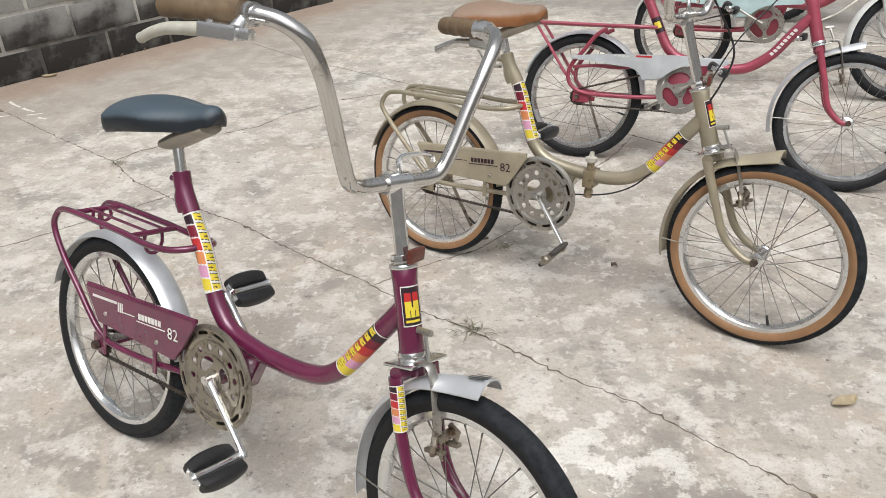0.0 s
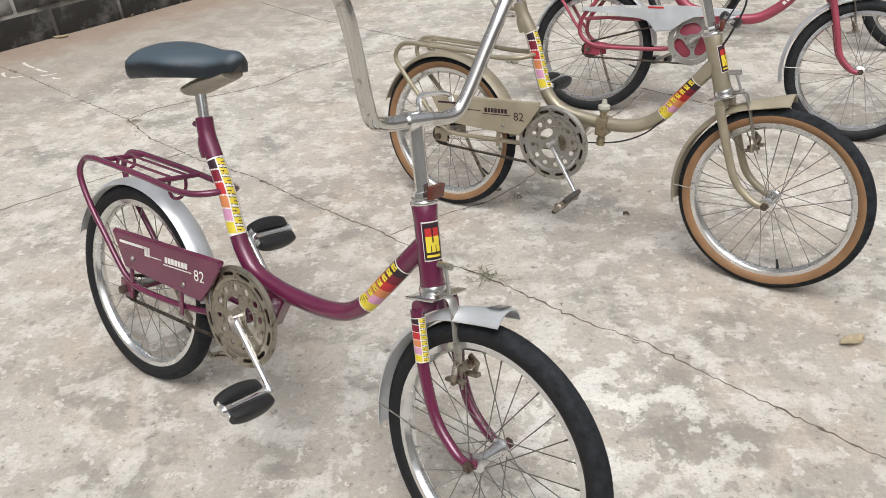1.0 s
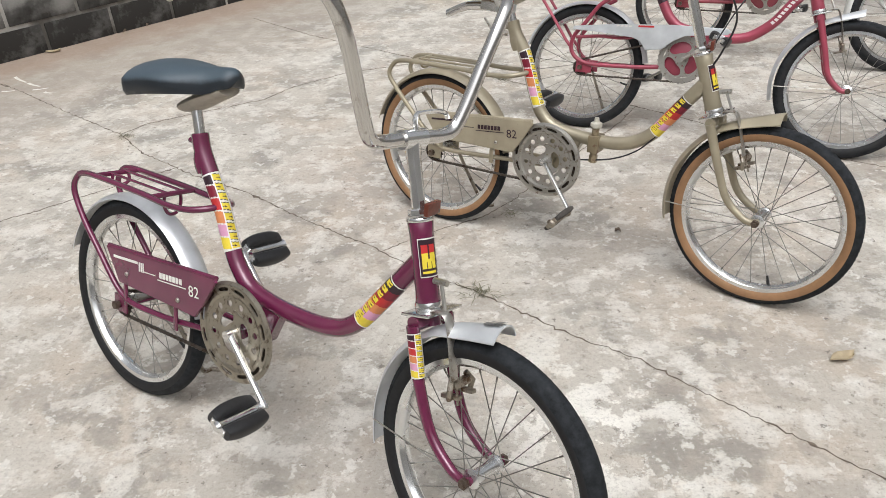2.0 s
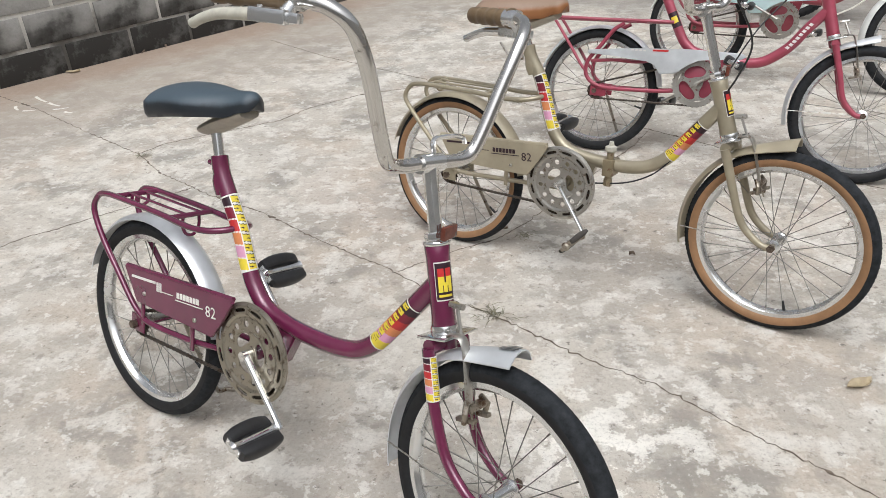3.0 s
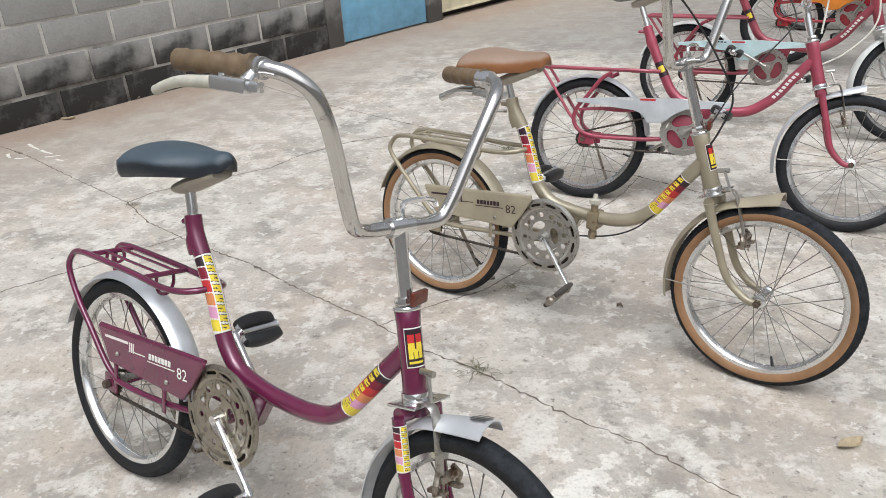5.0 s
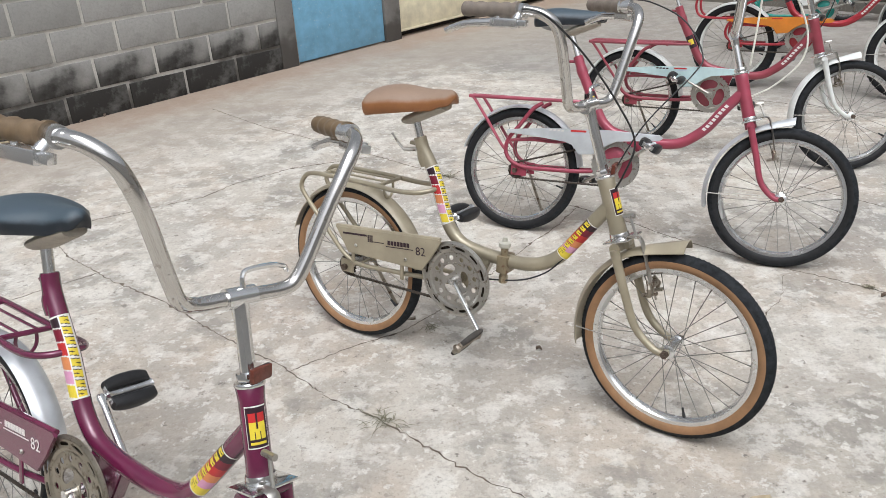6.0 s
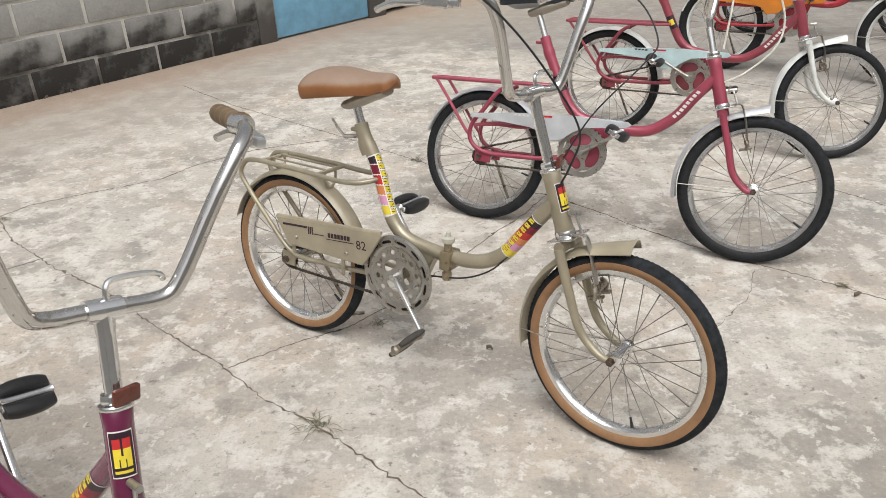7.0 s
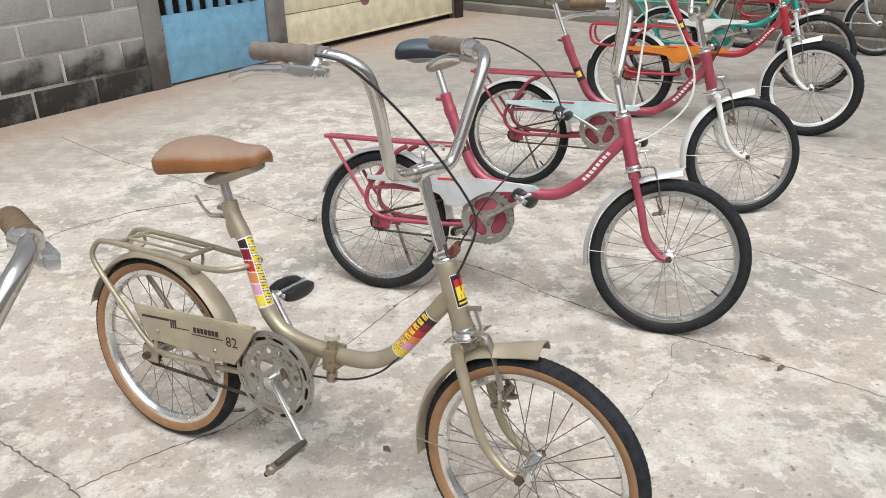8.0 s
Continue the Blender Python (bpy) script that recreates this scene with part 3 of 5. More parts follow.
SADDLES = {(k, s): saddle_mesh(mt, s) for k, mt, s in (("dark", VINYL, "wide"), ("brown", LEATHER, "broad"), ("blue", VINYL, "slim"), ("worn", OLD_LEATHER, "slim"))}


def path_point(pts, s):
    """Point, tangent at the length s along pts."""
    for a, b in zip(pts, pts[1:]):
        d = (b - a).length
        if s <= d:
            return a.lerp(b, s / d), (b - a).normalized()
        s -= d
    return pts[-1], (pts[-1] - pts[-2]).normalized()


def band(pts, s0, s1, r, a0, a1, slant=0.0):
    """A thin sticker that wraps part of a tube from s0 to s1; angles from the right side (-90 is up)."""
    bm = bmesh.new()
    rows, n, k = [], 6, 10
    for i in range(n + 1):
        row = []
        for j in range(k + 1):
            s = s0 + (s1 - s0) * i / n + slant * (j / k - 0.5)
            p, t = path_point(pts, s)
            side = Vector((0, -1, 0))
            up = t.cross(side).normalized()
            a = radians(a0 + (a1 - a0) * j / k)
            row.append(bm.verts.new(p + r * (math.cos(a) * side + math.sin(a) * up)))
        rows.append(row)
    for a, b in zip(rows, rows[1:]):
        for j in range(k):
            bm.faces.new((a[j], b[j], b[j + 1], a[j + 1]))
    return bm


STRIPES = [D_BLACK, D_WINE, D_RED, D_ORANGE, D_PINK, D_YELLOW]


def striped_sticker(pts, s0, s1, r, name, parent, label, flip=False, slant=0.07):
    """One thin sticker wrapped round a tube: slanted colour bars along one half, a row of outlined yellow marks along the other."""
    bm = bmesh.new()
    nu, nv = 96, 20
    a0, a1 = (-58, 78) if flip else (-122, 28)
    grid = []
    for i in range(nu + 1):
        p, t = path_point(pts, s0 + (s1 - s0) * i / nu)
        side = Vector((0, -1, 0))
        up = t.cross(side).normalized()
        grid.append([bm.verts.new(p + (r + 0.0005) * (math.cos(radians(a)) * side + math.sin(radians(a)) * up)) for a in (a0 + (a1 - a0) * j / nv for j in range(nv + 1))])
    white, black, yellow, count = 0, 1, 6, 8
    for i in range(nu):
        for j in range(nv):
            u, v = (i + 0.5) / nu, (j + 0.5) / nv
            lean = min(0.999, max(0.0, u + slant * (v - 0.5) * (-1 if flip else 1)))
            step = lean * 6
            stripe = 1 + (5 - int(step) if flip else int(step))
            colour = white if step % 1 > 0.88 and not flip else stripe
            if v < 0.50:
                q, k = lean * count % 1, int(lean * count)
                colour = stripe if flip and u > 0.12 else yellow if flip else white
                if 0.10 < v < 0.44 and 0.08 < q < 0.86:
                    rim = q < 0.15 or q > 0.80
                    gap = 0.44 < q < 0.54 and (v > 0.26 if k % 2 else v < 0.28)
                    colour = black if rim or gap else yellow
            if u < 0.02 or u > 0.98 or (v > 0.96 and not flip):
                colour = white
            bm.faces.new((grid[i][j], grid[i + 1][j], grid[i + 1][j + 1], grid[i][j + 1])).material_index = colour
    return part(name, finish(name, bm, [D_WHITE] + STRIPES, 60), None, parent, label)


def bars_path(width=1.0, rise=1.0, flare=-0.012):
    half = [(0, 0.030, 0), (0, 0.072, 0.0), (0.003, 0.100, 0.010), (0.007, 0.119, 0.045), (0.012, 0.158, 0.130), (0.014, 0.182, 0.180), (0.010, 0.208, 0.222), (-0.008, 0.232, 0.243), (-0.032, 0.248, 0.250), (-0.060, 0.260, 0.251), (-0.194, 0.302, 0.2485)]
    half = [(x, y * width + (flare * rise * z / 0.25 if z > 0.1 else 0), z * rise) for x, y, z in half]
    right = [(x, -y, z) for x, y, z in half]
    left = half
    return right, left


# ---- the bicycle ----
STYLE = {
    "low": dict(  # low step-through frame with plate chain guard
        tube=[(0.218, 0.690), (0.228, 0.656), (0.252, 0.615), (0.272, 0.583), (0.297, 0.540), (0.325, 0.474), (0.350, 0.430), (0.390, 0.395), (0.462, 0.379), (0.540, 0.376), (0.602, 0.380), (0.654, 0.394), (0.695, 0.424), (0.732, 0.468), (0.769, 0.516), (0.820, 0.582)],
        top=(0.809, 0.648), bottom=(0.845, 0.508), bb=(0.402, 0.310), front=1.009, seat=0.754, tilt=8, rack=0.541, guard=(0.034, 0.014)),
    "low_fold": dict(  # the same with a fold hinge
        tube=[(0.238, 0.672), (0.250, 0.640), (0.277, 0.598), (0.300, 0.544), (0.327, 0.467), (0.350, 0.420), (0.392, 0.386), (0.460, 0.372), (0.538, 0.368), (0.592, 0.370), (0.640, 0.382), (0.688, 0.412), (0.726, 0.458), (0.767, 0.512), (0.818, 0.578)],
        top=(0.798, 0.642), bottom=(0.846, 0.508), bb=(0.400, 0.296), front=1.014, seat=0.729, tilt=7, rack=0.527, guard=(0.034, 0.003)),
    "touring": dict(  # a little taller, long carrier, shaped chain guard
        tube=[(0.196, 0.697), (0.213, 0.657), (0.237, 0.606), (0.272, 0.540), (0.307, 0.476), (0.333, 0.446), (0.372, 0.423), (0.482, 0.403), (0.556, 0.398), (0.610, 0.406), (0.656, 0.432), (0.702, 0.472), (0.748, 0.535), (0.806, 0.604)],
        top=(0.791, 0.662), bottom=(0.838, 0.515), bb=(0.394, 0.308), front=1.002, seat=0.788, tilt=5, rack=0.526, guard=(0.018, 0.0)),
}


def bicycle(label, origin, heading, lean, steer, style, paint, guard, fend, fork_paint, tyre="black", rim="chrome", saddle="dark", grip=GRIP, ring="clean",
            crank=-58, marks=None, sleeve=False, clamp_h=0.145, rack="long", seat=True, turn_seat=0.0, spin=(0, 0), bar_roll=0.0, bar_turn=0.0, bar_tilt=0.0, bar_rise=1.0, bar_width=1.0, front=None, seat_up=0.0):
    st = STYLE[style]
    low_frame = style != "touring"
    rk, gm = st["rack"] - 0.541, Matrix.Translation((st["guard"][0], 0, st["guard"][1]))
    bike = new("bicycle")
    bike.empty_display_size = 0.2
    bike.matrix_basis = pose(*origin, 0, 0, heading) @ pose(0, 0, 0, -lean, 0, 0)
    tagged(bike, label, "bicycle", "row of parked bicycles")
    V = lambda x, z, y=0.0: Vector((x, y, z))

    # steering axis
    top, bot = V(*st["top"]), V(*st["bottom"])
    axis = (top - bot).normalized()
    S = Matrix.Translation(bot) @ Matrix.Rotation(radians(steer), 4, axis) @ Matrix.Translation(-bot)
    clamp = top + axis * clamp_h
    fx = front or st["front"]
    hubF = V(fx, HUB_Z)

    # frame: one bent main tube, head tube, seat collar, bottom bracket
    main = curve_pts([V(x, z) for x, z in st["tube"]], 6)
    n = len(main)
    bm = bmesh.new()
    tube(bm, main, 0.0188, 16)
    tube(bm, [bot - axis * 0.004, bot, bot + axis * 0.02, top - axis * 0.02, top, top + axis * 0.003], [0.0215, 0.0232, 0.0215, 0.0215, 0.0232, 0.0215], 20)
    d = (main[3] - main[0]).normalized()
    tube(bm, [main[0] - d * 0.003, main[0] - d * 0.002, main[0] + d * 0.036, main[0] + d * 0.050, main[0] + d * 0.066, main[0] + d * 0.082], [0.0125, 0.0178, 0.0180, 0.0212, 0.0208, 0.0180], 18)
    tube(bm, [V(main[0].x - 0.032, main[0].z - 0.018, 0), main[0] + d * 0.02], 0.006, 8)
    bbx, bbz = st["bb"]
    tube(bm, [(bbx, -0.034, bbz), (bbx, 0.034, bbz)], 0.019, 18)
    low_i = min(range(n), key=lambda i: abs(main[i].x - bbx - 0.03))
    slab(bm, [(bbx - 0.022, bbz + 0.005), (bbx + 0.018, bbz - 0.040), (bbx + 0.058, bbz - 0.014), (main[low_i].x + 0.060, main[low_i].z - 0.008), (main[low_i].x - 0.045, main[low_i].z - 0.004)], -0.016, 0.016, 0.003)
    rr = 0.0072
    rx = min(main[:40], key=lambda p: abs(p.z - st["rack"] - 0.009)).x
    if low_frame:
        for y in (-0.058, 0.058):
            s = 1 if y > 0 else -1
            stay = curve_pts([(rx, y * 0.22, 0.550 + rk), (rx - 0.012, y * 0.62, 0.546 + rk), (rx - 0.045, y * 0.95, 0.540 + rk), (0.19, y * 1.02, 0.536 + rk), (0.09, y, 0.540 + rk), (-0.06, y, 0.541 + rk), (-0.115, y, 0.539 + rk), (-0.150, y, 0.528 + rk), (-0.171, y, 0.488 + rk), (-0.134, y, 0.424), (-0.074, y, 0.360), (-0.014, y, 0.298), (0.024, y, 0.274), (0.066, y, 0.265), (0.20, y * 0.9, 0.270), (bbx - 0.01, y * 0.5, bbz - 0.022)], 6)
            tube(bm, stay, rr, 10)
            box(bm, (-0.018, y - 0.003 * s - 0.002, 0.228), (0.030, y - 0.003 * s + 0.002, 0.270), 0.001)
        for x in (-0.085, 0.13):
            tube(bm, [(x, -0.058, 0.540 + rk), (x, 0.058, 0.540 + rk)], 0.0062, 8)
        for y in (-0.020, 0.020):
            tube(bm, [(-0.085, y, 0.544 + rk), (0.13, y, 0.544 + rk)], 0.0034, 8)
        for x, drop in ((-0.070, 0.022), (0.125, 0.045)):
            loop = [(x, -0.020, 0.542 + rk), (x, -0.022, 0.536 + rk - drop * 0.5), (x, -0.010, 0.538 + rk - drop), (x, 0.010, 0.538 + rk - drop), (x, 0.022, 0.536 + rk - drop * 0.5), (x, 0.020, 0.542 + rk)]
            tube(bm, curve_pts(loop, 4), 0.0040, 8)
    else:
        for y in (-0.052, 0.052):
            s = 1 if y > 0 else -1
            hoop = curve_pts([(0.090, y, 0.515), (0.050, y, 0.488), (0.000, y, 0.420), (-0.038, y, 0.370), (-0.048, y, 0.322), (-0.026, y, 0.284), (0.030, y, 0.262), (0.14, y * 0.95, 0.262), (0.27, y * 0.75, 0.268), (bbx, y * 0.55, bbz - 0.022)], 6)
            tube(bm, hoop, 0.0082, 10)
            tube(bm, curve_pts([(-0.03, y, 0.362), (0.06, y, 0.372), (0.18, y * 0.85, 0.374), (0.31, y * 0.3, 0.420)], 5), 0.0065, 8)
            box(bm, (-0.020, y - 0.003 * s - 0.002, 0.226), (0.045, y - 0.003 * s + 0.002, 0.272), 0.001)
            if rack == "long":
                tube(bm, curve_pts([(-0.215, y, 0.521), (-0.20, y, 0.515), (-0.13, y, 0.425), (-0.068, y, 0.342), (-0.045, y, 0.320)], 5), 0.0062, 8)
                tube(bm, curve_pts([(-0.222, y, 0.523), (0.05, y, 0.527), (0.20, y, 0.530), (0.272, y * 0.4, 0.531)], 5), 0.0068, 8)
            else:
                tube(bm, curve_pts([(0.27, y * 0.4, 0.530), (0.20, y, 0.530), (0.0, y, 0.527), (-0.19, y, 0.525), (-0.235, y, 0.520), (-0.245, y, 0.475), (-0.225, y, 0.425), (-0.17, y, 0.408), (0.0, y, 0.408)], 5), 0.0075, 8)
        for x in ((-0.218, -0.02, 0.17) if rack == "long" else (-0.20, 0.10)):
            tube(bm, [(x, -0.052, 0.525), (x, 0.052, 0.525)], 0.006, 8)
        if rack == "long":
            for y in (-0.022, 0.022):
                tube(bm, [(-0.218, y, 0.529), (0.19, y, 0.531)], 0.004, 6)
    tube(bm, [(0.02, 0.05, HUB_Z), (0.02, -0.05, HUB_Z)], 0.004, 6)
    frame_ob = part("frame", bm, paint, bike)

    # stickers
    if low_frame:
        L0 = 0.088
        striped_sticker(main, L0, L0 + 0.168, 0.0188, "seat_tube_sticker", frame_ob, "striped black, red, orange, pink and yellow sticker")
        total = sum((b - a).length for a, b in zip(main, main[1:]))
        striped_sticker(main, total - 0.196, total - 0.066, 0.0188, "down_tube_sticker", frame_ob, "striped yellow, orange and red sticker", flip=True)
        bm = bmesh.new()
        mats = [D_WHITE, D_BLACK, D_YELLOW, D_RED]
        facing = 30 if style == "low" else 13
        mid, ahead = bot.lerp(top, 0.58), Vector((axis.z, 0, -axis.x))

        def badge_piece(z0, z1, h0, h1, r, q):
            vs = []
            for i in range(7):
                t = radians(h0 + (h1 - h0) * i / 6)
                vs.append([bm.verts.new(mid + axis * z + r * (math.cos(t) * ahead + math.sin(t) * Vector((0, -1, 0)))) for z in (z0, z1)])
            for u, v in zip(vs, vs[1:]):
                bm.faces.new((u[0], v[0], v[1], u[1])).material_index = q
        for z0, z1, h0, h1, r, q in ((0.86 * p, 0.86 * q, facing + 0.9 * (s - 14), facing + 0.9 * (t - 14), r, c) for p, q, s, t, r, c in ((-0.040, 0.040, -38, 66, 0.0220, 0), (-0.0375, 0.0375, -34, 62, 0.0224, 1), (-0.022, 0.010, -22, 50, 0.0228, 2), (0.010, 0.027, -22, 50, 0.0228, 3), (-0.002, 0.027, 10, 18, 0.0230, 1), (-0.022, -0.008, 0, 4, 0.0230, 1), (-0.022, -0.008, 24, 28, 0.0230, 1), (-0.032, -0.027, -22, 50, 0.0228, 2))):
            badge_piece(z0, z1, h0, h1, r, q)
        part("head_badge", finish("head_badge", bm, mats, 60), None, frame_ob, "black badge sticker with yellow and red shapes")
    else:
        bm = bmesh.new()
        total = sum((b - a).length for a, b in zip(main, main[1:]))
        for i in range(8):
            a = total - 0.185 + 0.0155 * i
            sub = band(main, a, a + 0.0105, 0.0192, -22, 14, 0.003)
            tmp = bpy.data.meshes.new("tmp")
            sub.to_mesh(tmp)
            sub.free()
            bm.from_mesh(tmp)
            bpy.data.meshes.remove(tmp)
        part("down_tube_lettering", bm, D_WHITE, frame_ob, "row of small white marks")
        bm = bmesh.new()
        sub = band(main, 0.145, 0.205, 0.0192, -70, 60)
        tmp = bpy.data.meshes.new("tmp")
        sub.to_mesh(tmp)
        sub.free()
        bm.from_mesh(tmp)
        bpy.data.meshes.remove(tmp)
        part("seat_tube_sticker", bm, D_BLACK, frame_ob, "small black sticker")
        part("seat_tube_mark", band(main, 0.162, 0.188, 0.0196, -40, 30), D_YELLOW, frame_ob, "yellow mark")

    # fold hinge under the beige one, seat post, saddle
    post0, dpost = main[0], -d
    sp = post0 + dpost * ((st["seat"] + seat_up - post0.z) / dpost.z)
    part("seat_post", rod(([post0 + d * 0.02, sp + dpost * 0.012], 0.0118), sides=14), CHROME, bike)
    if seat:
        sm = Matrix.Translation(sp) @ pose(0, 0, 0, 0, -st["tilt"], turn_seat)
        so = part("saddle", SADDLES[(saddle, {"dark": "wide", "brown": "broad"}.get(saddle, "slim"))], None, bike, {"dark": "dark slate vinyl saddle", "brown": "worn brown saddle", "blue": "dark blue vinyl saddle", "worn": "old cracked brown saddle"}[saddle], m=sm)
        part("saddle_pan", PAN_MESH, None, so)

    # drive train
    y_ring = -0.052
    ring_key = ("disc", ring) if low_frame else ("open", "clean")
    part("chain_wheel", CHAIN_WHEELS[ring_key], None, bike, m=pose(bbx, y_ring, bbz, 0, 17, 0))
    if low_frame:
        bm = lathe(bmesh.new(), [(0.084, -0.001), (0.1035, -0.001), (0.1035, 0.001), (0.084, 0.001)], 48, centre=(bbx, y_ring + 0.006, bbz))
        part("toothed_ring", bm, CHAIN, bike)
    if not low_frame:
        bm = bmesh.new()
        lathe(bm, [(0.001, -0.0015), (0.064, -0.0015), (0.066, 0.0), (0.064, 0.0015), (0.001, 0.0015)], 32, centre=(bbx, y_ring + 0.010, bbz), closed=False)
        part("chain_wheel_disc", bm, paint, bike)
    part("chain", chain_mesh(st["bb"], 0.078 if low_frame else 0.086, 0.030, y_ring + 0.008), None, bike)
    part("cog", COG, None, bike, m=pose(0, y_ring + 0.008, HUB_Z))
    for side, ang in ((-1, crank), (1, crank + 180)):
        a = radians(ang)
        y0, y1 = side * 0.064, side * 0.074
        end = Vector((bbx + 0.165 * math.cos(a), y1, bbz + 0.165 * math.sin(a)))
        bm = bmesh.new()
        base = Vector((bbx, y0, bbz))
        tube(bm, [base - (end - base) * 0.02, base, base.lerp(end, 0.1), base.lerp(end, 0.9), end, end + (end - base) * 0.05], [0.009, 0.0135, 0.0095, 0.0075, 0.0105, 0.007], 12, flat=0.75)
        tube(bm, [base + Vector((0, -side * 0.04, 0)), base + Vector((0, side * 0.012, 0))], 0.010, 12)
        tube(bm, [end, end + Vector((0, side * 0.020, 0))], 0.0055, 8)
        part("crank", bm, CHROME if low_frame else DULL, bike)
        pedal(bike, end + Vector((0, side * 0.066, 0)), {"low": (22, 40), "low_fold": (-52, 6)}.get(style, (24, -10))[0 if side < 0 else 1], style == "low_fold" and side < 0)

    # wheels
    wheel("rear_wheel", bike, pose(0, 0, HUB_Z), tyre, rim, True, spin[0])
    wheel("front_wheel", bike, S @ Matrix.Translation(hubF), tyre, rim, False, spin[1])

    if not low_frame:
        part("hub_cover", lathe(bmesh.new(), [(0.0001, -0.044), (0.020, -0.046), (0.034, -0.040), (0.036, -0.030), (0.030, -0.024)], 20, centre=(0, 0, HUB_Z), closed=False), paint, bike)

    for y in (-0.064, 0.064):
        part("axle_nut", rod(([(0, y - 0.006, HUB_Z), (0, y + 0.006, HUB_Z), (0, y + 0.0061, HUB_Z), (0, y + 0.010, HUB_Z)], [0.0100, 0.0100, 0.005, 0.005]), sides=6), RUST_DARK, bike)

    # mudguards and their wire stays
    rf = part("rear_fender", fender(8, 164, RAD + 0.014, 0.030, (0, 0, HUB_Z)), fend, bike)
    ff = part("front_fender", fender(88, 193, RAD + 0.021, 0.030, hubF, 0.018), fend, bike, m=S)
    for y in (-0.031, 0.031):
        a = radians(181)
        tip = hubF + Vector(((RAD + 0.006) * math.cos(a), y, (RAD + 0.006) * math.sin(a)))
        part("fender_stay", rod(([tip, hubF + Vector((0, y * 1.5, 0))], 0.0016), sides=6), DULL, ff)

    if style == "low":
        # Flat dark strips laid over the fender tip for its embossed pattern.
        bm = bmesh.new()
        for j, (w, a0, a1) in enumerate(((-0.010, 89.6, 96.0), (-0.0035, 89.2, 97.5), (0.0035, 89.2, 97.5), (0.010, 89.6, 96.0))):
            rows = []
            for i in range(6):
                ang = a0 + (a1 - a0) * i / 5
                r = RAD + 0.0222 + 0.018 * max(0.0, 1 - (ang - 88) / 105 / 0.22) ** 2
                rows.append([bm.verts.new(hubF + Vector((r * math.cos(radians(ang)), w + d, r * math.sin(radians(ang))))) for d in (-0.0022, 0.0022)])
            for u, v in zip(rows, rows[1:]):
                bm.faces.new((u[0], v[0], v[1], u[1]))
        part("fender_mark", bm, STRIP_DARK, ff, "row of flat dark strips on the fender tip")

    # chain guard
    yg = -0.066
    if low_frame:
        out = [(-0.060, 0.374), (-0.012, 0.298), (0.262, 0.300), (0.290, 0.340), (0.326, 0.398), (0.318, 0.406)]
        bm = slab(bmesh.new(), out, yg - 0.004, yg + 0.004, 0.0015)
        tube(bm, [(-0.058, yg + 0.004, 0.374), (0.320, yg + 0.004, 0.404)], 0.0062, 8)
        go = part("chain_guard", bm, guard, bike, "pressed plate chain guard with small marks", m=gm)
        ink = marks or D_WHITE
        bm = bmesh.new()
        yy = yg - 0.0048
        up = lambda x: 0.089 * (x + 0.06)
        for x0, x1, z, h in ((-0.030, 0.062, 0.352, 0.006), (0.082, 0.126, 0.337, 0.0022), (0.134, 0.232, 0.329, 0.0022)):
            slab(bm, [(x0, z + up(x0)), (x1, z + up(x1)), (x1, z + h + up(x1)), (x0, z + h + up(x0))], yy, yy + 0.001)
        for i in range(3):
            x = 0.066 + 0.007 * i
            slab(bm, [(x, 0.336 + up(x)), (x + 0.0042, 0.336 + up(x)), (x + 0.0042, 0.358 + up(x)), (x, 0.358 + up(x))], yy, yy + 0.001)
        for i in range(7):
            x = 0.140 + 0.0115 * i
            slab(bm, [(x, 0.336 + up(x)), (x + 0.0088, 0.336 + up(x)), (x + 0.0088, 0.349 + up(x)), (x, 0.349 + up(x))], yy, yy + 0.001)
        part("guard_mark", bm, ink, go, "thin lines and small blocks")
        lettering("guard_number", "82", 0.036, ink, go, pose(0.258, yy, 0.356, 90, -5, 0))
        for x, z in ((0.02, 0.327), (0.205, 0.322)):
            part("guard_screw", lathe(bmesh.new(), [(0.0001, -0.006), (0.004, -0.006), (0.0055, -0.004), (0.0055, 0.0)], 10, centre=(x, yg - 0.002, z), closed=False), DULL, go)
        for x in (0.03, 0.215):
            part("guard_bracket", box(bmesh.new(), (x, yg + 0.002, 0.255), (x + 0.012, yg + 0.006, 0.310), 0.001), paint, bike)
    else:
        out = [(-0.060, 0.392), (-0.058, 0.405), (0.10, 0.422), (0.335, 0.434), (0.530, 0.432), (0.545, 0.421), (0.530, 0.410), (0.44, 0.402), (0.375, 0.398), (0.338, 0.378), (0.315, 0.352), (0.296, 0.340), (0.236, 0.333), (0.226, 0.345), (0.212, 0.370), (0.180, 0.380), (0.05, 0.388)]
        bm = slab(bmesh.new(), out, yg - 0.009, yg + 0.004, 0.003)
        go = part("chain_guard", bm, guard, bike, "shaped sheet chain guard", m=gm)
        bm = bmesh.new()
        for x0, x1 in ((0.115, 0.126), (0.131, 0.142), (0.147, 0.158), (0.163, 0.174)):
            slab(bm, [(x0, 0.414), (x1, 0.415), (x1, 0.421), (x0, 0.420)], yg - 0.0102, yg - 0.009)
        part("guard_mark", bm, marks or D_WHITE, go)
        bm = slab(bmesh.new(), [(0.20, 0.4165), (0.26, 0.4185), (0.26, 0.4255), (0.20, 0.4235)], yg - 0.0102, yg - 0.009)
        part("guard_stripe", bm, D_RED, go)

    # fork, crown plate, headset, brake
    bm = bmesh.new()
    crown = bot - axis * 0.026
    tube(bm, [bot - axis * 0.006, crown - axis * 0.012], 0.020, 16)
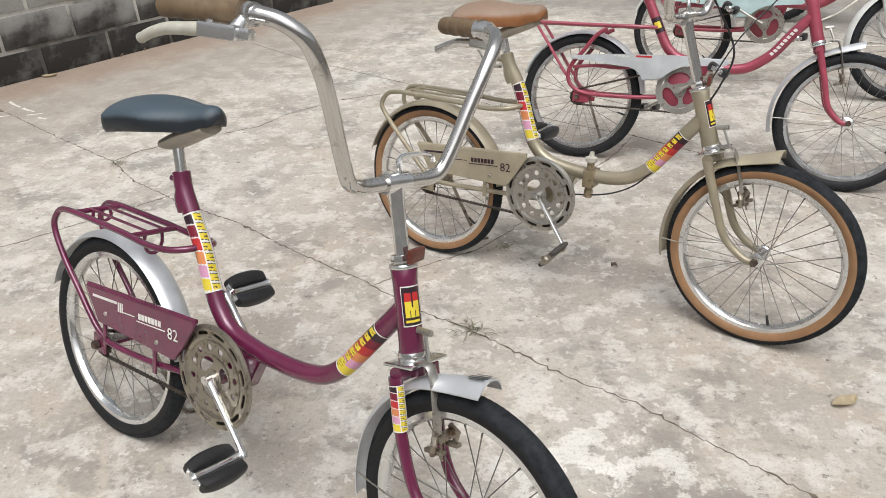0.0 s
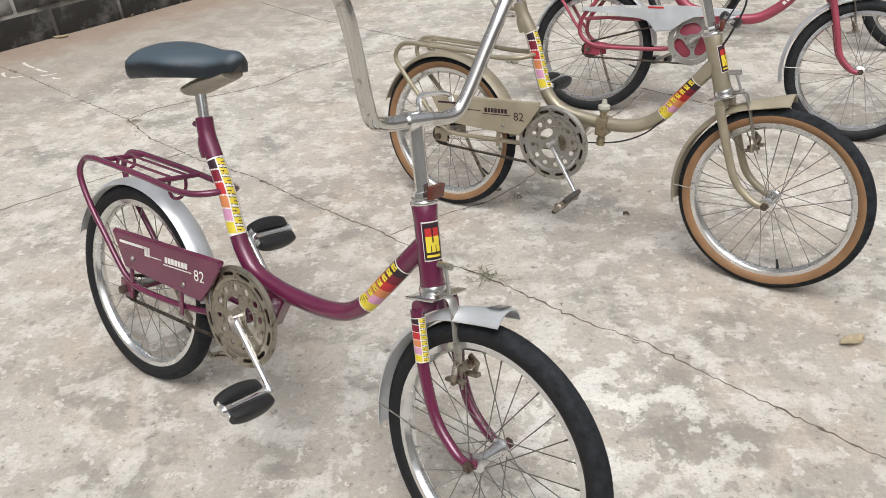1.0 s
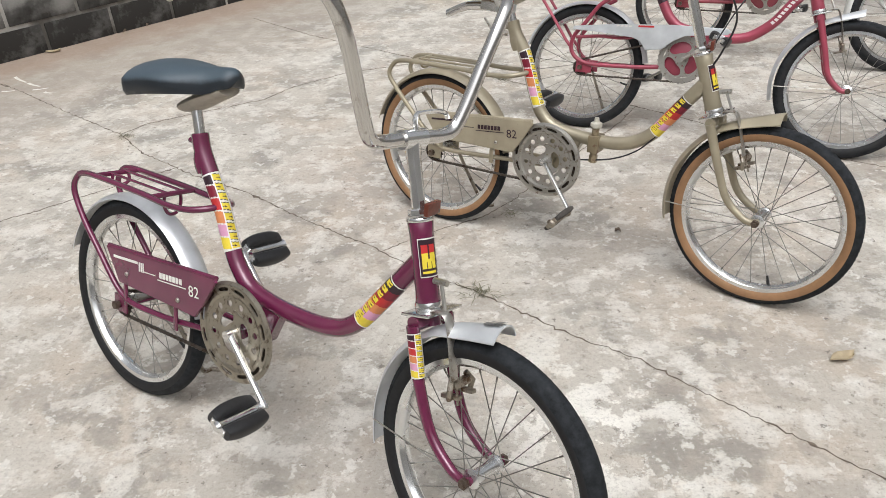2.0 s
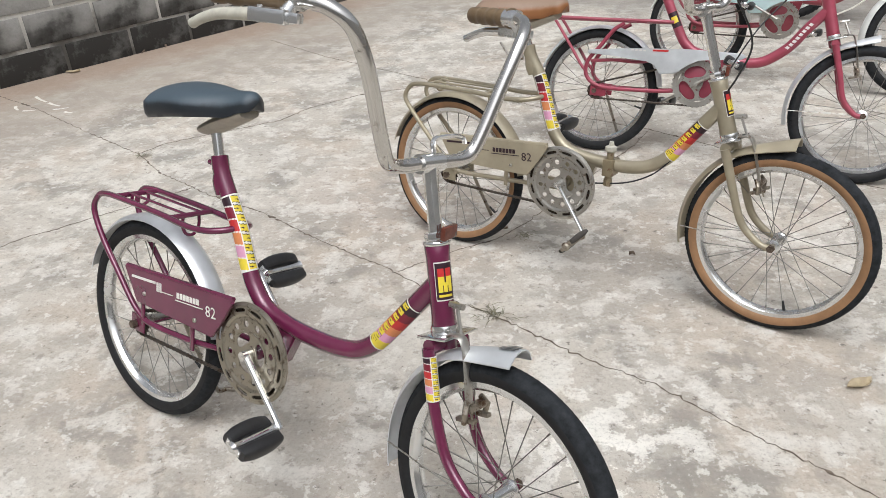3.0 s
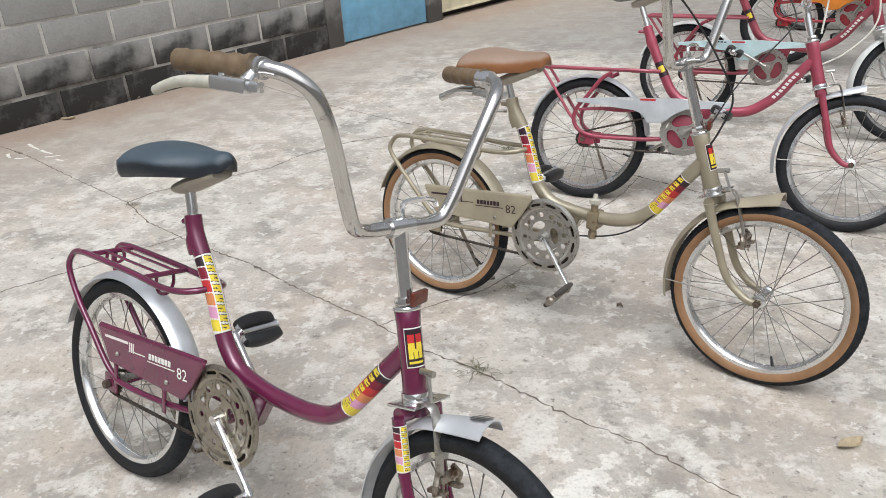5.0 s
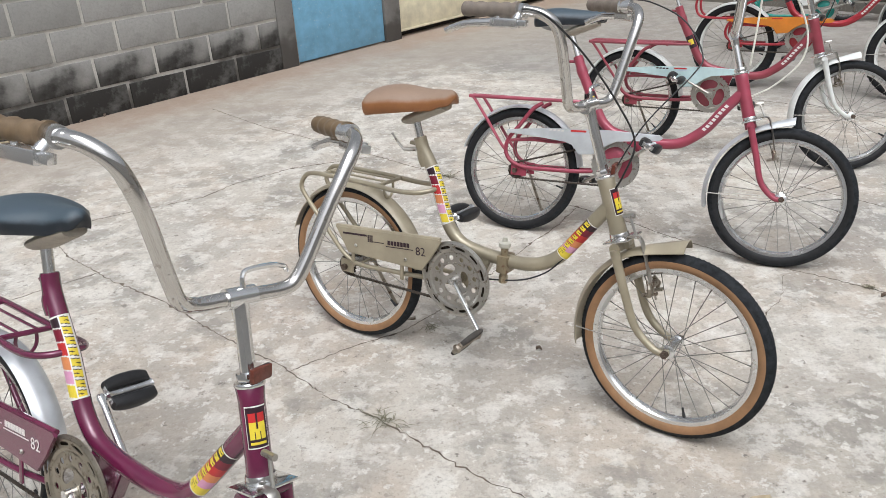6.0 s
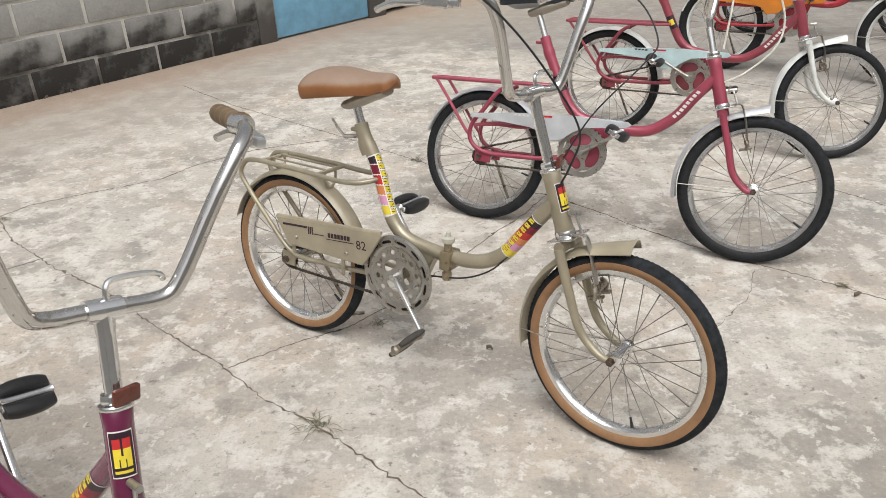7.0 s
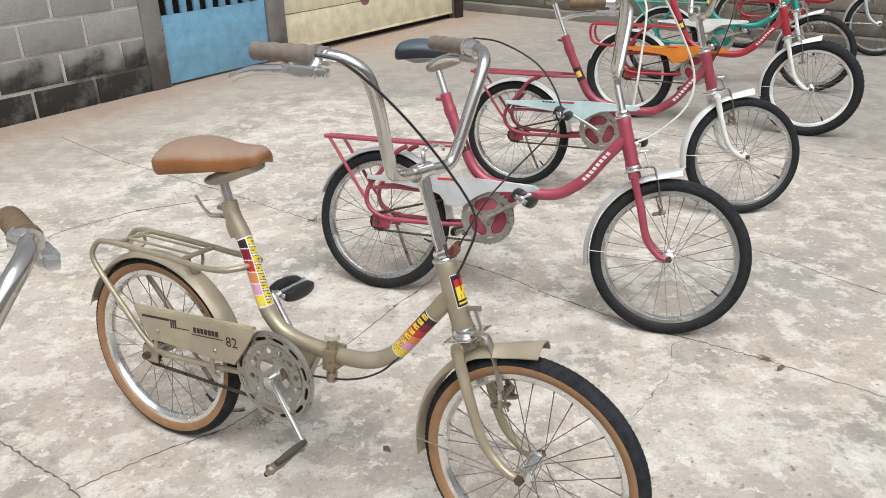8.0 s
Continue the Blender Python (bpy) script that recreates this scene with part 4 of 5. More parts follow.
    for y in (-0.044, 0.044):
        p0 = crown - axis * 0.004
        p1 = crown - axis * 0.11
        blade = curve_pts([p0 + Vector((0, y, 0)), p0.lerp(p1, 0.5) + Vector((0, y, 0)), p1 + Vector((0, y, 0)), p1.lerp(hubF, 0.42) + Vector((-0.016, y, -0.028)), p1.lerp(hubF, 0.75) + Vector((-0.010, y * 1.02, -0.026)), hubF + Vector((-0.012, y * 1.04, -0.002)), hubF + Vector((0.006, y * 1.04, 0.004))], 6)
        k = len(blade)
        tube(bm, blade, [0.0125 - 0.0045 * i / k for i in range(k)], 12)
        tube(bm, [hubF + Vector((0, y * 1.18, 0)), hubF + Vector((0, y * 0.9, 0))], 0.0085, 10)
        tube(bm, [p0 + Vector((0, 0, 0.002)), p0 + Vector((0, y, 0.002))], 0.014, 12)
    fork = part("fork", bm, fork_paint, bike, m=S)
    if style == "low":
        for side in (-1,):
            pts = [crown - axis * (0.012 + 0.004 * i) + Vector((0, side * 0.044, 0)) for i in range(24)]
            striped_sticker(pts, 0.004, 0.085, 0.0126, "fork_sticker", fork, "striped yellow, red and black sticker")
    for s in (-1, 1):
        nut = [hubF + Vector((0, s * y, 0)) for y in (0.049, 0.058, 0.0581, 0.063)]
        part("axle_nut", rod((nut, [0.0105, 0.0105, 0.005, 0.005]), sides=6), RUST_DARK, fork, "rusted axle nut")
    for nm, z0, z1, r, k in (("lower_cup", 0.004, -0.012, 0.0255, 20), ("upper_cup", 0.002, 0.009, 0.0252, 20), ("lock_nut", 0.011, 0.024, 0.0205, 8)):
        e = bot if nm == "lower_cup" else top
        bm = bmesh.new()
        tube(bm, [e + axis * z0, e + axis * (z0 * 0.7 + z1 * 0.3), e + axis * (z0 * 0.3 + z1 * 0.7), e + axis * z1], [r * 0.95, r, r, r * 0.95], k)
        part(nm, bm, CHROME, fork)
    bm = bmesh.new()
    fwd = Vector((axis.z, 0, -axis.x))
    base = Matrix.Translation(bot - axis * 0.012) @ Matrix(((fwd.x, 0, axis.x, 0), (0, 1, 0, 0), (fwd.z, 0, axis.z, 0), (0, 0, 0, 1)))
    box(bm, (-0.028, -0.044, -0.0025), (0.040, 0.044, 0.0025), 0.002, base)
    part("crown_plate", bm, CHROME, fork)
    bm = bmesh.new()
    strip = curve_pts([(0.030, -0.020, 0.004), (0.052, -0.020, 0.004), (0.064, -0.020, -0.006), (0.066, -0.020, -0.05), (0.062, -0.020, -0.115)], 5)
    tube(bm, [base @ p for p in strip], 0.0105, 8, flat=0.32)
    part("brake_bracket", bm, DULL, fork)
    bm = bmesh.new()
    box(bm, (0.050, -0.022, -0.132), (0.066, 0.022, -0.118), 0.003, base)
    for y in (-0.030, 0.030):
        tube(bm, [base @ Vector((0.056, y * 0.6, -0.112)), base @ Vector((0.060, y, -0.130)), base @ Vector((0.052, y * 0.9, -0.150))], 0.0055, 8)
        box(bm, (0.030, y * 0.62 - 0.006, -0.150), (0.072, y * 0.62 + 0.006, -0.142), 0.002, base)
    tube(bm, [base @ Vector((0.060, -0.012, -0.10)), base @ Vector((0.066, -0.020, -0.160))], 0.0025, 6)
    part("brake_caliper", bm, RUSTY, fork)
    bm = bmesh.new()
    tube(bm, [base @ Vector((0.030, -0.006, 0.055)), base @ Vector((0.044, -0.008, 0.05)), base @ Vector((0.050, -0.012, 0.004))], 0.0035, 8)
    tube(bm, [base @ Vector((0.026, -0.006, 0.056)), base @ Vector((0.056, -0.006, 0.052))], 0.006, 8)
    part("cable_stop", bm, DULL, fork)

    # stem and bars
    bm = rod(([top + axis * 0.01, clamp - axis * 0.004], 0.0128), sides=16)
    tube(bm, [clamp - axis * 0.030, clamp - axis * 0.012, clamp], [0.0135, 0.0150, 0.0170], 16)
    tube(bm, [clamp + Vector((0, -0.026, 0.004)), clamp + Vector((0, 0.026, 0.004))], 0.0172, 16)
    stem = part("stem", bm, CHROME, bike, m=S)
    bm = bmesh.new()
    lev = curve_pts([(0.004, 0.004, 0.016), (0.0, 0.004, 0.036), (-0.004, 0.016, 0.045), (-0.006, 0.06, 0.046), (-0.008, 0.088, 0.040), (-0.008, 0.094, 0.030)], 5)
    tube(bm, [clamp + p for p in lev], 0.0045, 8)
    part("clamp_lever", bm, CHROME, stem)
    if low_frame:
        bm = bmesh.new()
        box(bm, (0.020, -0.021, 0.002), (0.030, 0.021, 0.026), 0.003, Matrix.Translation(top + axis * 0.016) @ pose(0, 0, 0, 0, 0, 12))
        part("stem_reflector", bm, REFLECTOR, stem, "brown-red reflector")
    M = S @ Matrix.Translation(clamp + Vector((0, 0, 0.004))) @ pose(0, 0, 0, -bar_tilt, bar_roll, bar_turn)
    right, left = bars_path(bar_width, bar_rise)
    path = curve_pts(right[::-1] + left, 7)
    bars = part("handlebar", rod((path, 0.0125), sides=22), BAR_CHROME, bike, "high-rise chromed handlebar", m=M)
    for pts in (right, left):
        a, b = Vector(pts[-2]), Vector(pts[-1])
        s = 1 if b.y > 0 else -1
        bm = bmesh.new()
        line = [a.lerp(b, i / 20) for i in range(21)] + [b + (b - a).normalized() * 0.004]
        tube(bm, line, [0.0166 + (0.0014 * math.cos(i * 1.35) if 2 < i < 19 else 0) + (0.003 if i < 2 else 0) for i in range(21)] + [0.012], 14)
        part("grip", bm, grip, bars, "ribbed brown grip")
        bm = bmesh.new()
        c0 = Vector(pts[-3]).lerp(a, 0.75)
        out = Vector((0.002, s * 0.024, -0.024))
        tube(bm, [c0 + Vector((0.011, 0, 0)), c0 - Vector((0.020, 0, 0))], 0.0165, 14)
        tube(bm, [c0 + Vector((-0.004, 0, 0)), c0 + out * 0.9], 0.011, 10)
        m2 = Matrix.Translation(c0 + out) @ pose(0, 0, 0, 0, 0, -s * 14)
        box(bm, (-0.058, -0.013, -0.012), (0.010, 0.013, 0.009), 0.004, m2)
        box(bm, (0.006, -0.008, -0.009), (0.030, 0.008, 0.006), 0.003, m2)
        for px in (-0.044, -0.002):
            tube(bm, [m2 @ Vector((px, 0, -0.013)), m2 @ Vector((px, 0, 0.012))], 0.0052, 10)
        part("brake_perch", bm, RIM_CHROME, bars)
        tip0 = m2 @ Vector((-0.046, 0, -0.002))
        lev = curve_pts([tip0, tip0 + Vector((-0.028, s * 0.010, -0.002)), tip0 + Vector((-0.070, s * 0.022, -0.006)), tip0 + Vector((-0.105, s * 0.028, -0.016)), tip0 + Vector((-0.130, s * 0.030, -0.026))], 5)
        k = len(lev)
        part("brake_lever", rod((lev, [0.0105 - 0.0035 * i / k if i < k - 2 else 0.0080 for i in range(k)]), sides=12), SLEEVE if sleeve and s < 0 else CHROME, bars, "pale plastic lever sleeve" if sleeve and s < 0 else "")

    # side stand on the left
    lt = math.tan(radians(lean))
    foot = Vector((0.10, 0.135, 0.135 * lt + 0.005))
    part("kick_stand", rod((curve_pts([(0.015, 0.062, 0.250), (0.03, 0.070, 0.20), (0.085, 0.118, 0.045), foot, foot + Vector((0.022, 0.014, 0.002))], 4), 0.0058), sides=8), RUSTY, bike)
    return bike, S, clamp


def cable(bike, name, pts, material, r=0.0025, m=None):
    return part(name, rod((curve_pts(pts, 8), r), sides=6), material, bike, m=m)


purple, S1, _ = bicycle("purple step-through folding bicycle with dark saddle and silver mudguards", (-0.708, 1.521, 0), -29.9, 15.8, -7.5, "low", PURPLE, PURPLE, SILVER, PURPLE,
                        ring="dull", sleeve=True, spin=(10, 40), clamp_h=0.140, crank=-43, bar_turn=0.8, bar_tilt=0.8, bar_width=1.03, bar_rise=0.986)
beige, S2, c2 = bicycle("gold-beige step-through folding bicycle with tan-walled tyres and brown saddle", (-0.039, 2.426, 0), -27.6, 7.4, -2.9, "low_fold", BEIGE, BEIGE_FLAT, BEIGE_FLAT, BEIGE,
                        tyre="gum", saddle="brown", grip=GRIP_GREY, marks=D_BLACK, spin=(25, 62), clamp_h=0.180, crank=-53, bar_turn=-10.5, bar_tilt=0.7, bar_width=0.83, bar_rise=0.89)
pink, S3, c3 = bicycle("faded red bicycle with silver chain guard and long carrier", (0.455, 3.224, 0), -19.9, 15.4, 4.3, "touring", PINK, SILVER, SILVER, PINK, saddle="blue", crank=32, spin=(5, 20), clamp_h=0.135, front=0.980)
second, S4, c4 = bicycle("worn red bicycle with pale blue chain guard and white mudguards", (1.019, 4.254, 0), -23.0, 5.6, 26.8, "touring", PINK_WORN, PALE_BLUE, WHITE_PAINT, WHITE_PAINT, saddle="worn", seat_up=0.06, crank=152, marks=D_BLACK, spin=(33, 14), grip=GRIP_DARK)
third, S5, c5 = bicycle("red bicycle with orange chain guard and white rims", (1.781, 5.410, 0.011), -26.0, 5.2, 3.2, "touring", RED, ORANGE, WHITE_PAINT, WHITE_PAINT, tyre="knobby", rim="white", saddle="worn", crank=60, rack="loop", marks=D_YELLOW, spin=(3, 50), grip=GRIP_DARK)
fourth, S6, c6 = bicycle("teal bicycle with silver chain guard and white mudguards", (2.215, 6.364, 0), -24.1, 9.5, -12.8, "touring", TEAL, WHITE_PAINT, WHITE_PAINT, WHITE_PAINT, saddle="dark", crank=20, spin=(13, 8), grip=GRIP_DARK)
fifth, S7, c7 = bicycle("dark red bicycle with grey mudguards near the back wall", (3.173, 7.454, 0), -24.0, 6, 3, "touring", RED, RED, SILVER, SILVER, saddle="dark", crank=-40, spin=(21, 30), grip=GRIP_DARK)

# fold hinge and cables
bm = bmesh.new()
hx = 0.532
hz = -0.012
tube(bm, [(hx, -0.012, 0.335 + hz), (hx, -0.012, 0.420 + hz)], 0.0105, 12)
box(bm, (hx - 0.016, -0.028, 0.348 + hz), (hx + 0.016, 0.024, 0.398 + hz), 0.004)
tube(bm, [(hx, -0.012, 0.318 + hz), (hx, -0.012, 0.340 + hz)], 0.0125, 6)
hinge = part("fold_hinge", bm, painted("hinge paint", (0.26, 0.21, 0.13), (0.16, 0.09, 0.05), 0.3, 0.45, 0.55), beige)
part("hinge_knob", rod(([(hx, -0.012, 0.418 + hz), (hx, -0.012, 0.424 + hz), (hx, -0.012, 0.434 + hz), (hx, -0.012, 0.438 + hz), (hx, -0.012, 0.450 + hz)], [0.010, 0.017, 0.017, 0.008, 0.006]), sides=12), SLEEVE, hinge, "pale plastic knob")
cable(beige, "rear_brake_cable", [(0.71, -0.012, 0.418), (0.66, -0.016, 0.365), (0.58, -0.018, 0.325), (0.45, -0.012, 0.298)], BLACK, 0.0024)
cable(beige, "front_brake_cable", [c2 + Vector(p) for p in ((-0.045, -0.262, 0.240), (0.00, -0.235, 0.225), (0.055, -0.16, 0.145), (0.105, -0.07, 0.030), (0.135, -0.02, -0.065), (0.110, -0.01, -0.150), (0.080, 0.0, -0.205))], BLACK, 0.0026, S2)
cable(beige, "left_brake_cable", [c2 + Vector(p) for p in ((-0.045, 0.268, 0.240), (0.03, 0.26, 0.235), (0.13, 0.24, 0.195), (0.19, 0.22, 0.120), (0.185, 0.18, 0.075), (0.12, 0.06, -0.04), (0.07, 0.0, -0.17))], BLACK, 0.0020, S2)
part("collar_lever", rod(([(0.224, 0.0, 0.636), (0.190, -0.012, 0.634), (0.170, -0.014, 0.652), (0.150, -0.014, 0.676)], [0.006, 0.005, 0.0035, 0.0035]), sides=8), DULL, beige)
cable(pink, "white_brake_cable", [c3 + Vector(p) for p in ((-0.05, -0.25, 0.235), (0.02, -0.20, 0.285), (0.10, -0.10, 0.250), (0.19, -0.03, 0.120), (0.235, -0.01, 0.015), (0.225, -0.01, -0.075), (0.15, -0.01, -0.160), (0.085, -0.012, -0.200))], WHITE_CABLE, 0.0034, S3)
cable(pink, "straight_brake_cable", [c3 + Vector(p) for p in ((-0.04, 0.24, 0.238), (0.03, 0.12, 0.262), (0.070, 0.02, 0.210), (0.072, -0.004, 0.050), (0.066, -0.006, -0.095))], WHITE_CABLE, 0.0034, S3)
cable(second, "brake_cable", [c4 + Vector(p) for p in ((-0.05, -0.25, 0.235), (0.04, -0.17, 0.20), (0.12, -0.06, 0.06), (0.11, -0.01, -0.09), (0.07, 0, -0.19))], BLACK, 0.0024, S4)


# ---- the yard ----
bm = bmesh.new()
bmesh.ops.create_grid(bm, x_segments=40, y_segments=40, size=150)
floor = tagged(new("ground", finish("ground", bm, FLOOR, 0)), "worn, stained concrete yard floor", "floor", kind="structure")


def crack(label, pts, width, seed):
    """Jagged narrow crack ribbon, a hair above the slab, coloured for groove shade and earth."""
    rnd = random.Random(seed)
    line = [Vector((*p, 0)) for p in pts]
    fine = []
    for a, b in zip(line, line[1:]):
        k = max(2, int((b - a).length / 0.014))
        fine += [a.lerp(b, i / k) + Vector((rnd.gauss(0, 0.0028), rnd.gauss(0, 0.0028), 0)) for i in range(k)]
    fine.append(line[-1])
    bm = bmesh.new()
    prev = None
    for i, p in enumerate(fine):
        t = (fine[min(i + 1, len(fine) - 1)] - fine[max(i - 1, 0)]).normalized()
        nrm = Vector((-t.y, t.x, 0))
        w = width * (0.16 + 0.9 * rnd.random() ** 1.6) * (2.6 if rnd.random() < 0.08 else 1)
        if i in (0, len(fine) - 1):
            w *= 0.2
        cur = [bm.verts.new(p + nrm * w * s + Vector((0, 0, h))) for s, h in ((-1, 0.0008), (0, 0.002), (1, 0.0008))]
        if prev:
            for j in (0, 1):
                bm.faces.new((prev[j], prev[j + 1], cur[j + 1], cur[j]))
        prev = cur
    return tagged(new("floor_crack", finish("floor_crack", bm, CRACK, 0)), label, "crack", "cracks in the concrete", "structure")


for i, (w, pts) in enumerate((
    (0.0036, [(-2.830, 4.039), (-2.468, 3.822), (-2.006, 3.488), (-1.561, 3.178), (-1.363, 2.972), (-1.062, 2.761), (-0.777, 2.601), (-0.564, 2.439), (-0.374, 2.307), (-0.205, 2.194), (-0.047, 2.062), (0.119, 1.970), (0.307, 1.829), (0.442, 1.737), (0.544, 1.682), (0.649, 1.589), (0.752, 1.505), (0.845, 1.431), (1.164, 1.182)]),
    (0.0042, [(-1.561, 3.178), (-1.496, 3.300), (-1.258, 3.458), (-1.031, 3.594), (-0.929, 3.777), (-0.697, 3.982), (-0.341, 4.129)]),
    (0.0032, [(-1.871, 2.137), (-1.694, 2.296), (-1.627, 2.389), (-1.548, 2.452), (-1.441, 2.557), (-1.158, 2.828)]),
    (0.0030, [(-0.205, 2.194), (-0.119, 2.267), (-0.033, 2.340), (0.092, 2.414), (0.186, 2.526), (0.422, 2.900), (0.521, 3.081), (0.639, 3.262), (0.717, 3.441)]),
    (0.0032, [(-1.577, 5.144), (-1.077, 4.707), (-0.673, 4.422), (-0.345, 4.189), (0.108, 3.841), (0.451, 3.592), (0.717, 3.441), (0.924, 3.280), (1.038, 3.166), (1.213, 3.014), (1.336, 2.921), (1.497, 2.828), (1.658, 2.727), (1.920, 2.532), (2.558, 2.074)]),
    (0.0026, [(0.138, 3.842), (0.264, 4.062), (0.452, 4.244), (0.673, 4.524), (0.952, 4.803)]),
    (0.0030, [(1.700, 3.663), (1.964, 3.427), (2.079, 3.265), (2.213, 3.114), (2.511, 2.892)]),
    (0.0012, [(1.207, 2.456), (1.270, 2.547), (1.351, 2.657), (1.409, 2.835)]),
    (0.0026, [(1.509, 5.299), (1.940, 5.011), (2.239, 4.820), (2.987, 4.493)]),
)):
    crack("narrow crack across the concrete slab, drawn as a dark ribbon", pts, w, 40 + i)

# the block wall with its door and gate
WALL = Matrix.Translation((-1.312, 6.37, 0)) @ Matrix.Rotation(radians(54.3), 4, "Z")   # x runs along the wall, -y faces the yard
bm = box(bmesh.new(), (-6.0, 0.006, -0.1), (-0.165, 0.19, 2.4))
wall_side = tagged(new("wall_side", finish("wall_side", bm, MORTAR, 0)), "grey concrete block wall with pale mortar, black with damp at its foot", "wall", kind="structure")
wall_side.matrix_world = WALL
bl, bh, jt = 0.428, 0.203, 0.022


def block_mesh(length):
    return finish("block", box(bmesh.new(), (0, -0.003, 0), (length, 0.02, bh - jt), 0.004), BLOCK, 30)


full = block_mesh(bl - jt)
rnd = random.Random(5)
for row in range(11):
    z = -0.016 + bh * row
    x = -0.165 + jt - (0.195 if row % 2 else 0.0)
    first = True
    while x > -4.6:
        if first and row % 2:
            ob = part("block", block_mesh(0.195 - jt), None, wall_side)
            ob.location = (-0.165 - 0.195 + jt, rnd.uniform(-0.002, 0.002), z)
            first = False
            continue
        x -= bl
        ob = part("block", full, None, wall_side)
        ob.location = (x, rnd.uniform(-0.002, 0.003), z + rnd.uniform(-0.003, 0.003))
        ob.rotation_euler = (0, radians(rnd.uniform(-0.35, 0.35)), 0)
        first = False

bm = box(bmesh.new(), (-0.165, -0.012, -0.1), (-0.012, 0.19, 2.4), 0.006)
box(bm, (0.975, -0.012, -0.1), (1.160, 0.19, 2.4), 0.006)
box(bm, (-0.012, 0.0, 2.10), (0.975, 0.19, 2.4), 0.004)
posts = tagged(new("wall_posts", finish("wall_posts", bm, RENDER, 30)), "rendered door posts and lintel, damp-stained", "wall", kind="structure")
posts.matrix_world = WALL
# Backing sheet added behind the slots, its blackness painted for an unlit interior.
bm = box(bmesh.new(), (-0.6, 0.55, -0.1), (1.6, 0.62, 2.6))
back = tagged(new("door_backing", finish("door_backing", bm, DARK, 0)), "added near-black sheet standing in for the unlit space behind the door", "wall", kind="structure")
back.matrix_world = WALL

door = tagged(new("door_1"), "blue painted steel door with vertical slots, rust at its foot", "door", kind="structure")
door.matrix_world = WALL
bm = box(bmesh.new(), (-0.004, 0.010, 0.015), (0.967, 0.040, 0.492), 0.003)
part("lower_panel", bm, DOOR_BLUE, door)
bm = box(bmesh.new(), (-0.004, 0.010, 1.25), (0.967, 0.040, 2.09), 0.003)
part("upper_panel", bm, DOOR_BLUE, door)
for i in range(8):
    x = 0.070 + 0.117 * i
    part("slot_bar", box(bmesh.new(), (x, 0.012, 0.492), (x + 0.050, 0.038, 1.25), 0.003), DOOR_BLUE, door)
part("edge_strip", box(bmesh.new(), (-0.011, -0.006, 0.0), (-0.003, 0.045, 2.1), 0.001), RUSTY, door)

GATE = WALL @ Matrix.Translation((1.160, 0.012, 0))
gate = tagged(new("gate"), "cream painted sheet-steel gate hung above a dark gap", "gate", kind="structure")
gate.matrix_world = GATE
for i in range(7):
    z = 0.065 + 0.28 * i
    part("gate_sheet", box(bmesh.new(), (0.02, 0.02 + 0.002 * (i % 2), z), (2.40, 0.045, z + 0.274), 0.004), GATE_CREAM, gate)
part("bottom_rail", box(bmesh.new(), (0.02, 0.012, 0.052), (2.40, 0.05, 0.070), 0.003), GATE_CREAM, gate)
for x in (0.005, 2.405):
    part("gate_edge", box(bmesh.new(), (x, 0.0, 0.0), (x + 0.012, 0.06, 2.2), 0.002), RUSTY, gate)
stain = part("stain", lathe(bmesh.new(), [(0.0005, 0.0), (0.05, 0.0), (0.07, 0.001)], 18, centre=(1.03, 0.0165, 0.37), closed=False), plain("purple paint stain", (0.22, 0.11, 0.12), 0.8, 0.4, 25, 0.2), gate, "round purple-brown stain")
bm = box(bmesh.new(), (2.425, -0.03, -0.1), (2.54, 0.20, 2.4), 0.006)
post = tagged(new("gate_post", finish("gate_post", bm, DARK, 30)), "dark gate post", "post", kind="structure")
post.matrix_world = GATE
# Backing sheet added behind the gate, painted near-black for the shaded gap.
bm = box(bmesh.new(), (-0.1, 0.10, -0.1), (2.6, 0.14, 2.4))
gap = tagged(new("gate_backing", finish("gate_backing", bm, DARK, 0)), "added near-black sheet standing in for the shade behind the gate", "wall", kind="structure")
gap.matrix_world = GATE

# the mossy back wall with its ledge
BACK = Matrix.Translation((0.929, 9.901, 0)) @ Matrix.Rotation(radians(-37.9), 4, "Z")
bm = box(bmesh.new(), (-0.3, 0.02, -0.1), (9.0, 0.25, 2.4))
wall_back = tagged(new("wall_back", finish("wall_back", bm, MOSSY, 0)), "old mossy block wall with a low ledge", "wall", kind="structure")
wall_back.matrix_world = BACK
bm = box(bmesh.new(), (-0.05, -0.10, -0.05), (9.0, 0.03, 0.085), 0.012)
ledge = tagged(new("wall_ledge", finish("wall_ledge", bm, LEDGE, 30)), "low concrete ledge along the wall foot", "ledge", kind="structure")
ledge.matrix_world = BACK
back_block = finish("block", box(bmesh.new(), (0, -0.008, 0), (0.388, 0.03, 0.178), 0.006), MOSSY, 30)
for row in range(6):
    for k in range(21):
        ob = part("block", back_block, None, wall_back)
        ob.location = (-0.2 + 0.402 * k - (0.2 if row % 2 else 0), 0.015 + rnd.uniform(-0.003, 0.003), 0.09 + 0.192 * row)

# unseen walls closing the yard, added and made pale to brighten the chrome's reflections
for nm, m in (("bounce_right", Matrix.Translation((7.6, 5.2, 0)) @ Matrix.Rotation(radians(232), 4, "Z")), ("bounce_near", Matrix.Translation((3.0, -5.5, 0)) @ Matrix.Rotation(radians(142), 4, "Z"))):
    ob = tagged(new(nm, finish(nm, box(bmesh.new(), (-4.0, 0.0, -0.1), (11.0, 0.2, 2.4)), PALE_BOUNCE, 0)), "unseen pale wall, added to brighten reflections in the chrome", "wall", kind="structure")
    ob.matrix_world = m


